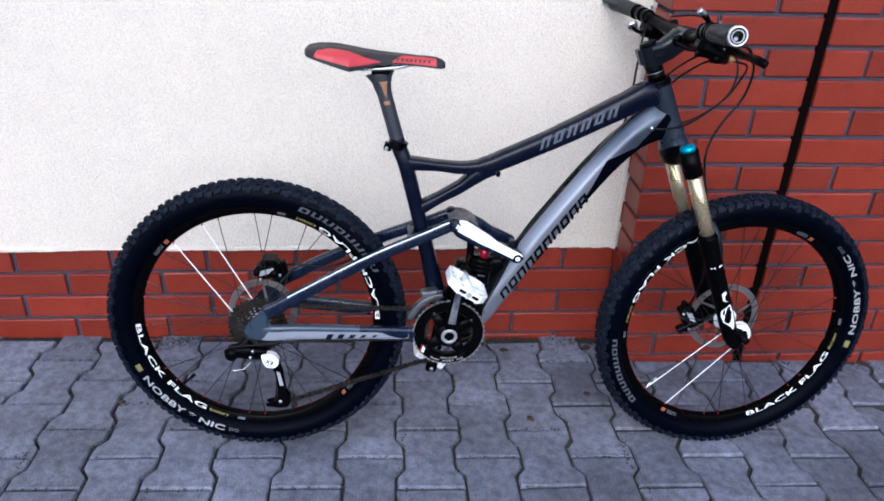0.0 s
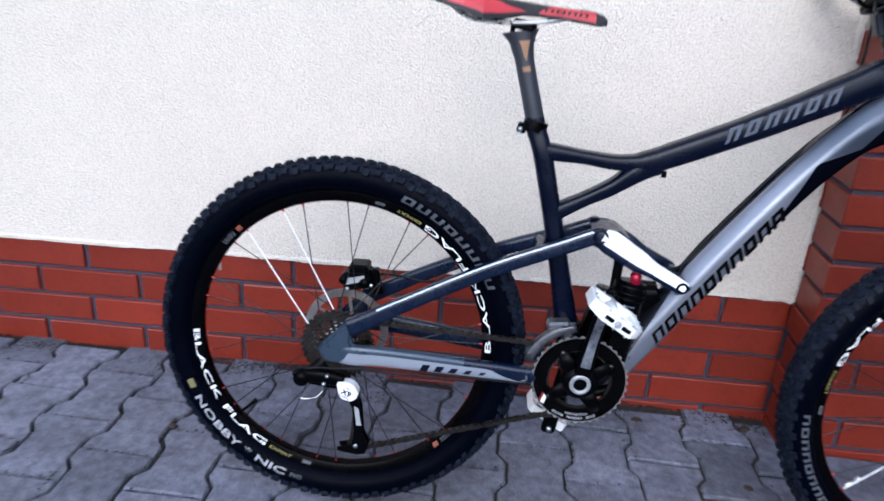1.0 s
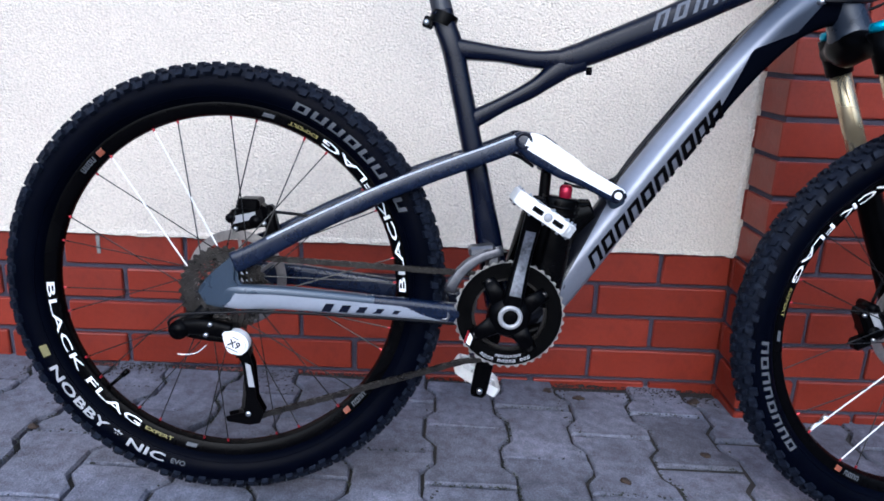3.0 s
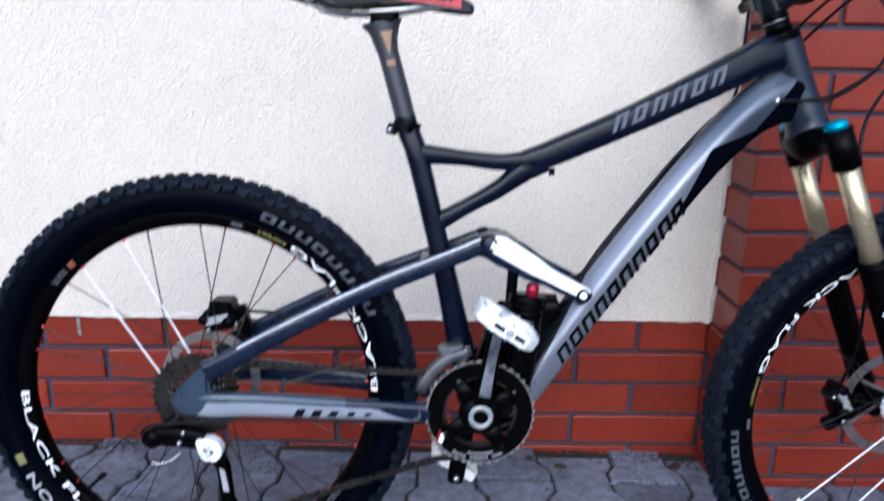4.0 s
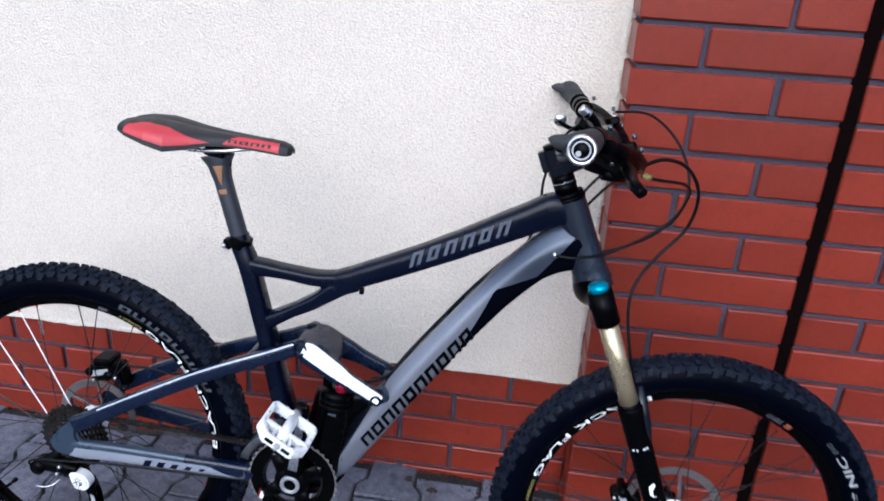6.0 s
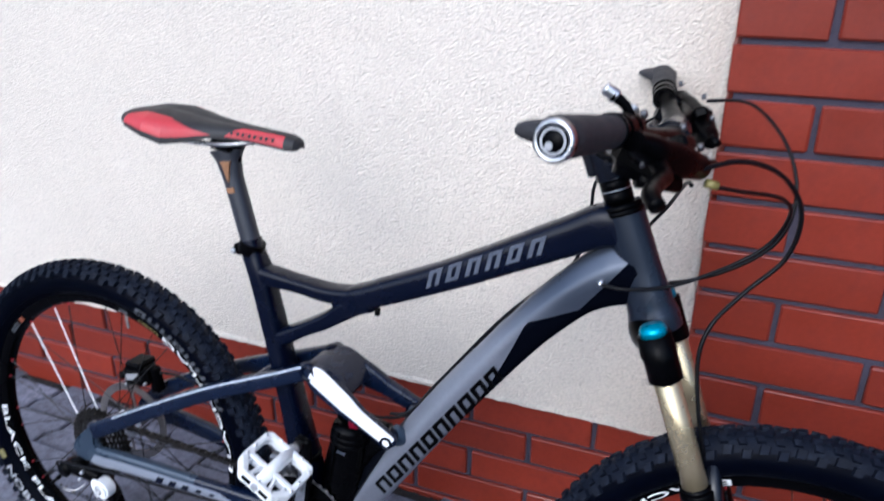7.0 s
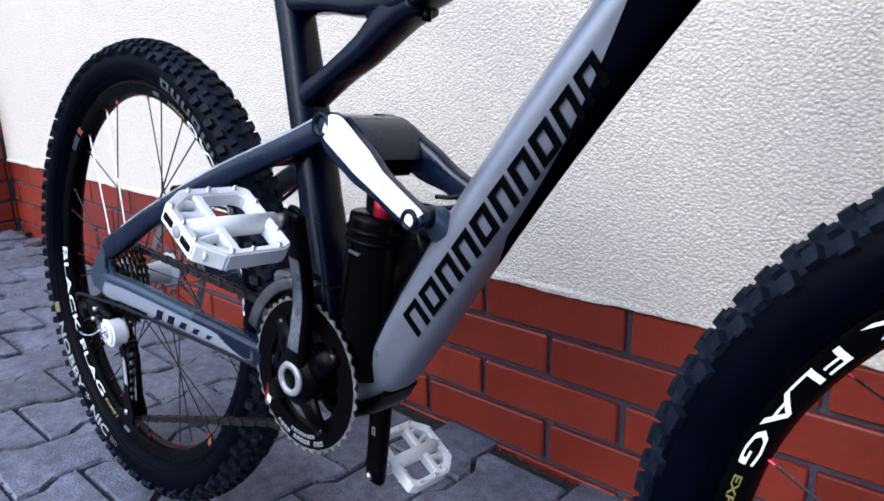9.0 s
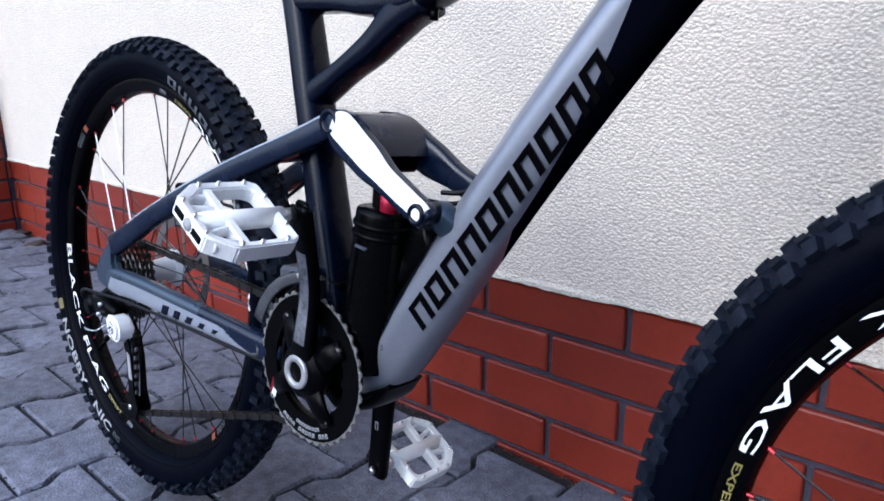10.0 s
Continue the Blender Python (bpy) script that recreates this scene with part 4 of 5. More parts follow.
def leg_patch(bm, shape):
    """A patch of print wrapped on the near lower leg, from (distance down, turn in degrees) pairs."""
    vs = []
    for d, a in shape:
        a = radians(a)
        p = Vector(along_fork(d, -0.065)) + Vector((0.9217, 0, 0.388)) * (0.0208 * math.sin(a)) + Vector((0, -0.0208 * math.cos(a), 0))
        vs.append(bm.verts.new(p))
    bm.faces.new(vs)


for shape in ([(0.335, -10), (0.330, 18), (0.337, 20), (0.343, 4), (0.356, 0), (0.360, 24), (0.352, -14)],
              [(0.368, 30), (0.372, 0), (0.380, -38), (0.395, -48), (0.412, -40), (0.424, -5), (0.436, 10), (0.424, 26), (0.414, 12), (0.406, 34), (0.398, 16), (0.390, 38), (0.384, 18)],
              [(0.262, -42), (0.262, -14), (0.266, -14), (0.266, -42)], [(0.262, 8), (0.262, 34), (0.266, 34), (0.266, 8)]):
    bm = bmesh.new()
    leg_patch(bm, shape)
    bmesh.ops.triangulate(bm, faces=bm.faces)
    part("leg_print", bm, WHITE, fork, "white flame-like print", soft=False)
# axle ends
bm = rod(bmesh.new(), (FRONT.x, -0.092, FRONT.z), (FRONT.x, 0.092, FRONT.z), 0.009, 20)
part("front_axle", bm, PLASTIC, bike)
bm = lathe(bmesh.new(), [(0.008, -0.052), (0.026, -0.050), (0.027, -0.042), (0.012, -0.040)], 28, closed=True)
part("hub_cap", bm, WHITE, bike, at=FRONT)


def caliper(at, turn, parent, label):
    bm = bmesh.new()
    m = pose(*at, 0, turn, 0)
    box(bm, (0.060, 0.036, 0.036), m, 0.006)
    box(bm, (0.036, 0.046, 0.018), m @ pose(0.006, 0, 0.022, 0, 12, 0), 0.004)
    box(bm, (0.020, 0.022, 0.052), m @ pose(0.030, 0.004, -0.012), 0.004)
    rod(bm, m @ Vector((-0.026, -0.021, 0.006)), m @ Vector((-0.026, 0.021, 0.006)), 0.008)
    rod(bm, m @ Vector((0.012, -0.022, -0.006)), m @ Vector((0.012, 0.022, -0.006)), 0.010)
    c = part("brake_caliper", bm, PLASTIC, parent, label)
    bm = plate(bmesh.new(), [(-0.024, -0.004), (0.012, -0.002), (0.014, 0.009), (-0.020, 0.008)], -0.0195, -0.017, m=m)
    part("caliper_print", bm, PALEGREY, c, soft=False)
    for x in (-0.022, 0.024):
        part("caliper_bolt", rod(bmesh.new(), m @ Vector((x, -0.021, -0.012)), m @ Vector((x, -0.017, -0.012)), 0.0035, 8), ALLOY, c)
    return c


caliper((-0.408, 0.046, 0.438), -14, bike, "black rear brake caliper")
caliper((0.618, 0.040, 0.330), 62, bike, "black front brake caliper")

# ---- headset, stem, bar, grips, controls ----
HT = Vector((-0.403, 0, 0.915)).normalized()
bm = bmesh.new()
base = Vector((0.429, 0, 0.902))
for d0, d1, r in ((0.0, 0.006, 0.0275), (0.006, 0.012, 0.0262), (0.013, 0.030, 0.0185), (0.031, 0.044, 0.0185)):
    rod(bm, base + HT * d0, base + HT * d1, r, 28)
part("headset", bm, PLASTIC, bike)
bm = rod(bmesh.new(), base + HT * 0.0305, base + HT * 0.0315, 0.0190, 28)
part("spacer_ring", bm, ALLOY, bike)
bm = bmesh.new()
rod(bm, base + HT * 0.045, base + HT * 0.088, 0.0205, 28)
smooth_tube([base + HT * 0.066, base + HT * 0.070 + Vector((0.03, 0, 0.009)), Vector((0.462, 0, 1.001))], [(0.023, 0.026), (0.021, 0.023), (0.024, 0.023)], bm=bm, power=3.4)
rod(bm, (0.472, -0.025, 1.003), (0.472, 0.025, 1.003), 0.0205, 24)
box(bm, (0.012, 0.020, 0.034), pose(base.x - 0.048, 0, base.z + 0.056, 0, -24, 0), 0.002)
stem = part("stem", bm, SLATEGLOSS, bike, "black stem with glossy edges")
bm = rod(bmesh.new(), base + HT * 0.088, base + HT * 0.094, 0.0175, 24)
part("stem_cap", bm, PLASTIC, stem)
BAR = [(0.408, -0.350, 1.039), (0.424, -0.25, 1.033), (0.453, -0.13, 1.016), (0.470, -0.06, 1.004), (0.472, 0.0, 1.003), (0.470, 0.06, 1.006), (0.457, 0.13, 1.016), (0.436, 0.25, 1.035), (0.425, 0.362, 1.045)]
bar = part("handlebar", smooth_tube(BAR, [0.0111, 0.0111, 0.0115, 0.0155, 0.0159, 0.0155, 0.0115, 0.0111, 0.0111], seg=20, side=(0, 0, 1)), PLASTIC, bike, "black riser handlebar")
for s in (-1, 1):
    a, b = (Vector(BAR[0]), Vector(BAR[1])) if s < 0 else (Vector(BAR[8]), Vector(BAR[7]))
    d = (b - a).normalized()
    back = Vector((-0.9, 0, 0.25))
    grip = smooth_tube([a, a + d * 0.02 + back * 0.004, a + d * 0.06 + back * 0.002, a + d * 0.10, a + d * 0.132],
                       [(0.0165, 0.0165), (0.0180, 0.0210), (0.0175, 0.0185), (0.0165, 0.0165), (0.0160, 0.0160)], seg=24, side=(0, 0, 1))
    # palm wing behind the outer half
    smooth_tube([a + d * 0.004 + back * 0.016, a + d * 0.03 + back * 0.022, a + d * 0.062 + back * 0.012], [(0.008, 0.020), (0.007, 0.022), (0.006, 0.010)], seg=16, side=(0, 0, 1), bm=grip)
    g = part("grip", grip, GREYGRIP, bar, "dark grey rubber grip with a palm wing")
    cap = a - d * 0.004
    turn = d.to_track_quat("Y", "Z").to_matrix().to_4x4()
    bm = lathe(bmesh.new(), [(0.0128, 0.006), (0.0128, -0.0022), (0.0162, -0.0022), (0.0172, 0.001), (0.0172, 0.006)], 32, closed=True, m=Matrix.Translation(cap) @ turn)
    part("clamp_ring", bm, ALLOY, bar, "bare metal clamp ring")
    bm = lathe(bmesh.new(), [(0, -0.0012), (0.0128, -0.0012), (0.0128, 0.004), (0, 0.004)], 28, m=Matrix.Translation(cap) @ turn)
    part("end_cap", bm, PLASTIC, bar)
    bm = lathe(bmesh.new(), [(0.0088, -0.0018), (0.0108, -0.0018), (0.0108, 0), (0.0088, 0)], 28, closed=True, m=Matrix.Translation(cap) @ turn)
    lathe(bm, [(0, -0.0018), (0.0032, -0.0018), (0.0032, 0), (0, 0)], 16, m=Matrix.Translation(cap + Vector((-0.003, 0, -0.004))) @ turn)
    part("cap_print", bm, PALEGREY, bar, soft=False)
    part("clamp_ring", lathe(bmesh.new(), [(0.012, 0.0), (0.0175, 0.0), (0.0175, 0.009), (0.012, 0.009)], 28, closed=True, m=Matrix.Translation(a + d * 0.132) @ turn), PLASTIC, bar)
    # brake lever: clamp, body, reservoir, blade
    c = a + d * 0.165
    inn = d
    ahead = Vector((0.83, 0, -0.52)).normalized()
    bm = lathe(bmesh.new(), [(0.0112, -0.008), (0.0165, -0.008), (0.0165, 0.008), (0.0112, 0.008)], 20, closed=True, m=Matrix.Translation(c) @ turn)
    smooth_tube([c + ahead * 0.014, c + ahead * 0.032 + inn * 0.004, c + ahead * 0.036 + inn * 0.055, c + ahead * 0.030 + inn * 0.085],
                [0.011, 0.0125, 0.0115, 0.007], bm=bm, side=(0, 0, 1))
    box(bm, (0.030, 0.026, 0.018), Matrix.Translation(c + ahead * 0.036 - inn * 0.006), 0.004)
    smooth_tube([c + Vector((dx, 0, dz)) + inn * k for dx, dz, k in ((0.022, -0.006, -0.030), (0.034, -0.016, -0.004), (0.048, -0.026, 0.036), (0.058, -0.034, 0.075), (0.064, -0.038, 0.100))],
                [(0.010, 0.011), (0.015, 0.017), (0.017, 0.019), (0.014, 0.016), (0.007, 0.008)], bm=bm, side=(0, 0, 1), power=2.6, seg=18)
    box(bm, (0.026, 0.030, 0.020), Matrix.Translation(c + Vector((0.030, 0, -0.040)) + inn * 0.030) @ pose(0, 0, 0, 14, 30, s * 18), 0.004)
    box(bm, (0.018, 0.040, 0.014), Matrix.Translation(c + Vector((0.048, 0, -0.010)) + inn * 0.050) @ pose(0, 0, 0, -10, -24, s * 8), 0.003)
    rod(bm, c + Vector((0.020, 0, -0.046)) + inn * 0.012, c + Vector((0.052, 0, -0.050)) + inn * 0.040, 0.009, 12)
    rod(bm, c + Vector((0.058, 0, -0.030)) + inn * 0.070, c + Vector((0.070, 0, -0.034)) + inn * 0.112, 0.0055, 10)
    lever = part("brake_lever", bm, PLASTIC, bike, "black brake lever")
    for dx, dz, k in ((0.020, 0.014, 0.004), (0.052, 0.004, 0.028), (0.044, -0.052, 0.034), (0.030, -0.030, -0.014), (0.064, -0.016, 0.064)):
        spot = c + Vector((dx, 0, dz)) + inn * k
        part("clamp_screw", rod(bmesh.new(), spot, spot + Vector((-0.002, s * 0.002, 0.006)), 0.0032, 8), FDALLOY, lever)
    blade = smooth_tube([c + ahead * 0.040 - inn * 0.006, c + ahead * 0.062 - inn * 0.03, c + ahead * 0.068 - inn * 0.075, c + ahead * 0.074 - inn * 0.112, c + ahead * 0.086 - inn * 0.128],
                        [(0.009, 0.009), (0.008, 0.009), (0.007, 0.008), (0.0075, 0.008), (0.007, 0.0075)], side=(0, 0, 1), seg=14)
    part("lever_blade", blade, PLASTIC, lever)
    part("lever_bolt", rod(bmesh.new(), c + ahead * 0.036 - inn * 0.006 + Vector((0, 0, 0.008)), c + ahead * 0.036 - inn * 0.006 + Vector((0, 0, 0.012)), 0.004, 10), ALLOY, lever)
    # shifter pod below the bar
    e = a + d * 0.195
    bm = lathe(bmesh.new(), [(0.0114, -0.006), (0.016, -0.006), (0.016, 0.006), (0.0114, 0.006)], 20, closed=True, m=Matrix.Translation(e) @ turn)
    box(bm, (0.060, 0.050, 0.034), Matrix.Translation(e + Vector((0.020, 0, -0.028))) @ pose(0, 0, 0, 0, 18, s * 10), 0.010)
    rod(bm, e + Vector((0.010, 0, -0.046)), e + Vector((0.014, 0, -0.018)), 0.021, 20)
    shifter = part("shifter", bm, PLASTIC, bike, "black trigger shifter pod")
    paddle = smooth_tube([e + Vector((0.008, 0, -0.03)), e + Vector((-0.016, -s * 0.012, -0.034)), e + Vector((-0.036, -s * 0.020, -0.026)), e + Vector((-0.044, -s * 0.024, -0.020))],
                         [(0.004, 0.006), (0.004, 0.006), (0.004, 0.008), (0.003, 0.006)], side=(0, 0, 1), seg=12)
    part("thumb_lever", paddle, PLASTIC, shifter)
    disc = Matrix.Translation(e + Vector((-0.040, -s * 0.022, -0.020))) @ pose(0, 0, 0, 20, -30, 0)
    bm = lathe(bmesh.new(), [(0, -0.004), (0.010, -0.004), (0.0115, 0.0), (0.010, 0.004), (0, 0.004)], 20, m=disc)
    part("lever_pad", bm, ALLOY if s > 0 else PLASTIC, shifter)
# bright remote lever standing on the near side of the bar
bm = smooth_tube([(0.445, -0.165, 1.024), (0.436, -0.170, 1.048), (0.421, -0.176, 1.060)], [(0.005, 0.006), (0.004, 0.005), (0.005, 0.006)], seg=12)
part("remote_lever", bm, PLASTIC, bike)
part("lever_tip", smooth_tube([(0.425, -0.174, 1.058), (0.413, -0.178, 1.066)], [(0.0055, 0.007), (0.005, 0.006)], seg=12), ALLOY, bike)
bm = rod(bmesh.new(), (0.518, -0.112, 0.975), (0.530, -0.107, 0.972), 0.0048, 14)
part("barrel_adjuster", bm, YELLOW, bike)

# hoses and cables
HOSES = [
    [(0.495, -0.150, 0.985), (0.545, -0.095, 0.998), (0.592, -0.052, 0.982), (0.623, -0.018, 0.937), (0.620, 0.0, 0.878), (0.583, -0.008, 0.829), (0.552, -0.030, 0.785), (0.548, -0.040, 0.730), (0.575, -0.044, 0.62), (0.630, 0.03, 0.45), (0.624, 0.05, 0.36)],
    [(0.520, -0.110, 0.972), (0.548, -0.092, 0.967), (0.600, -0.030, 0.952), (0.614, 0.010, 0.921), (0.590, 0.020, 0.873), (0.512, -0.012, 0.828), (0.455, -0.037, 0.817), (0.419, -0.033, 0.815)],
    [(0.505, -0.120, 0.972), (0.497, -0.050, 0.958), (0.476, 0.036, 0.905), (0.44, 0.040, 0.85), (0.425, 0.034, 0.81), (0.37, 0.022, 0.806), (0.293, 0.010, 0.729), (0.196, 0.011, 0.595), (0.153, 0.008, 0.532), (0.11, -0.01, 0.525), (0.08, -0.006, 0.530)],
    [(0.500, -0.105, 0.985), (0.484, -0.044, 0.970), (0.460, 0.036, 0.918), (0.43, 0.040, 0.86), (0.40, 0.03, 0.81), (0.378, 0.012, 0.800), (0.303, 0.004, 0.743), (0.211, 0.004, 0.616), (0.163, 0.001, 0.546), (0.13, -0.008, 0.535)],
    [(0.445, 0.17, 1.005), (0.408, 0.08, 0.985), (0.387, 0.030, 0.93), (0.385, 0.028, 0.89), (0.378, 0.02, 0.83), (0.350, 0.004, 0.775)],
    [(0.500, 0.17, 1.030), (0.555, 0.13, 1.035), (0.602, 0.08, 0.995), (0.622, 0.05, 0.935), (0.606, 0.044, 0.876), (0.545, 0.040, 0.828), (0.47, 0.036, 0.802), (0.43, 0.030, 0.798)],
]
for k, line in enumerate(HOSES):
    part("hose" if k < 1 else "cable", smooth_tube(line, [0.0024 if k else 0.0028] * len(line), seg=8, steps=8, side=(0.3, 1, 0.2)), CABLE, bike, "black cable housing")
part("cable", smooth_tube([(-0.486, -0.074, 0.274), (-0.493, -0.085, 0.296), (-0.472, -0.092, 0.311), (-0.42, -0.094, 0.318), (-0.33, -0.086, 0.322), (-0.16, -0.068, 0.317), (-0.07, -0.052, 0.310)], [0.0023] * 7, seg=8), CABLE, bike, "black cable housing")
part("hose", smooth_tube([(-0.372, 0.052, 0.448), (-0.335, 0.062, 0.445), (-0.27, 0.06, 0.442), (-0.20, 0.055, 0.475), (-0.10, 0.045, 0.540), (-0.045, -0.02, 0.570), (0.0, -0.015, 0.568), (0.03, -0.01, 0.552)], [0.0026] * 8, seg=8), CABLE, bike, "black cable housing")

# ---- drivetrain ----
def toothed(r_root, r_tip, teeth, r_in, y0, y1, bm=None, mat=0):
    """A flat toothed ring."""
    bm = bm or bmesh.new()
    n = teeth * 4
    outer = []
    for k in range(n):
        a = 2 * math.pi * k / n
        r = (r_root, r_tip, r_tip, r_root)[k % 4]
        outer.append((a, r))
    for i in range(n):
        j = (i + 1) % n
        v = []
        for (a, r) in (outer[i], outer[j]):
            v.append([bm.verts.new((rr * math.cos(a), y, rr * math.sin(a))) for rr, y in ((r_in, y0), (r, y0), (r, y1), (r_in, y1))])
        for p in range(4):
            q = (p + 1) % 4
            bm.faces.new((v[0][p], v[0][q], v[1][q], v[1][p])).material_index = mat
    bmesh.ops.remove_doubles(bm, verts=bm.verts, dist=1e-6)
    bmesh.ops.recalc_face_normals(bm, faces=bm.faces)
    return bm


cassette = part("cassette", lathe(bmesh.new(), [(0.0, -0.030), (0.017, -0.030), (0.017, -0.066), (0.0, -0.068)], 24), STEEL, bike, "grimy steel cassette", at=REAR)
for k in range(9):
    r = 0.068 - 0.0054 * k
    part("sprocket", toothed(r - 0.004, r, round(r * 500), r * 0.85 if k < 6 else r * 0.62, -0.031 - 0.0039 * k, -0.0330 - 0.0039 * k), STEEL, cassette, soft=False)
crankset = part("crankset", lathe(bmesh.new(), [(0.0, -0.044), (0.030, -0.044), (0.033, -0.062), (0.030, -0.069), (0.0205, -0.075), (0.0, -0.075)], 32), PLASTIC, bike, "black crankset with a silver bearing ring", at=BB)
part("chainring", toothed(0.0795, 0.0800, 40, 0.0565, -0.0600, -0.0570), CHAINRING, crankset, "worn black chainring", soft=False)
part("tooth_band", toothed(0.0806, 0.0838, 40, 0.0794, -0.0600, -0.0580), TEETH, crankset, "bright worn teeth", soft=False)
part("inner_chainring", toothed(0.0665, 0.0710, 32, 0.052, -0.0540, -0.0520), STEEL, crankset, soft=False)
bm = bmesh.new()
for k in range(4):
    a = radians(35 + 90 * k)
    sweep(bm, [(0.018 * math.cos(a), -0.065, 0.018 * math.sin(a)), (0.045 * math.cos(a), -0.064, 0.045 * math.sin(a)), (0.064 * math.cos(a), -0.061, 0.064 * math.sin(a))], [(0.006, 0.017), (0.005, 0.012), (0.003, 0.010)], 12)
part("spider", bm, PLASTIC, crankset)
for k in range(4):
    a = radians(35 + 90 * k)
    part("chainring_bolt", lathe(bmesh.new(), [(0, -0.0650), (0.0048, -0.0650), (0.0048, -0.058), (0, -0.058)], 14), STEEL, crankset, at=(0.060 * math.cos(a), 0, 0.060 * math.sin(a)))
part("bearing_ring", lathe(bmesh.new(), [(0.0115, -0.0780), (0.0175, -0.0780), (0.0185, -0.0760), (0.0185, -0.071), (0.0115, -0.071)], 36, closed=True), BRIGHT, crankset, "pale silver ring")
part("bolt_recess", lathe(bmesh.new(), [(0, -0.0735), (0.0116, -0.0735), (0.0116, -0.069), (0, -0.069)], 24), FRAME, crankset)
# print on the ring: a white and a red bar, a line of small bars below
bm = bmesh.new()
plate(bm, [(-0.0565, -0.030), (-0.050, -0.033), (-0.056, -0.052), (-0.062, -0.048)], -0.0607, -0.0598)
part("ring_print", bm, WHITE, crankset, soft=False)
bm = bmesh.new()
plate(bm, [(-0.0605, -0.028), (-0.0575, -0.030), (-0.063, -0.049), (-0.0655, -0.047)], -0.0607, -0.0598)
part("ring_print", bm, REDANO, crankset, soft=False)
part("ring_print", bend(blocks(14, True, 0.1, 0.7, gap_at=(4, 10)), 0.0735, 238, 62, 0.0050, lambda r: 0.0600, 0.0006), PALEGREY, crankset, soft=False)
part("ring_print", bend(blocks(9, True, 0.1, 0.7), 0.066, 256, 34, 0.004, lambda r: 0.0600, 0.0006), PALEGREY, crankset, soft=False)
arm = Vector((0.022, -0.014, 0.169))
part("crank_arm", smooth_tube([(0.0, -0.061, -0.004), (0.003, -0.069, 0.024), tuple(Vector((0, -0.076, 0)) + arm * 0.55 + Vector((0, 0.012, 0))), tuple(Vector((0, -0.078, 0)) + arm), tuple(Vector((0, -0.078, 0)) + arm * 1.06)],
                              [(0.009, 0.021), (0.0085, 0.0155), (0.0075, 0.0125), (0.0078, 0.0135), (0.006, 0.009)], power=3.0, seg=28,
                              paint=lambda u, k: 1 if 0.30 < u < 0.62 and 0.42 < k < 0.58 else 0), [PLASTIC, WORN], crankset, "black crank arm rubbed bare along its face")
part("left_crank_arm", smooth_tube([(0.001, 0.058, 0.004), (-0.004, 0.062, -0.022), (-0.013, 0.070, -0.09), (-0.0235, 0.078, -0.175), (-0.025, 0.078, -0.187)],
                                   [(0.009, 0.019), (0.0085, 0.0165), (0.0075, 0.0155), (0.0075, 0.0145), (0.006, 0.010)], power=3.4, seg=28), PLASTIC, crankset)
part("crank_bolt", lathe(bmesh.new(), [(0, -0.0762), (0.005, -0.0762), (0.005, -0.070), (0, -0.070)], 16), ALLOY, crankset, at=(-0.0235, 0.1395, -0.175))
bm = blocks(1, True, 0)
for v in bm.verts:
    v.co = Vector((-0.018 + v.co.x * 0.007, 0.0620, -0.115 + v.co.y * 0.011))
part("crank_print", bm, PALEGREY, crankset, soft=False)


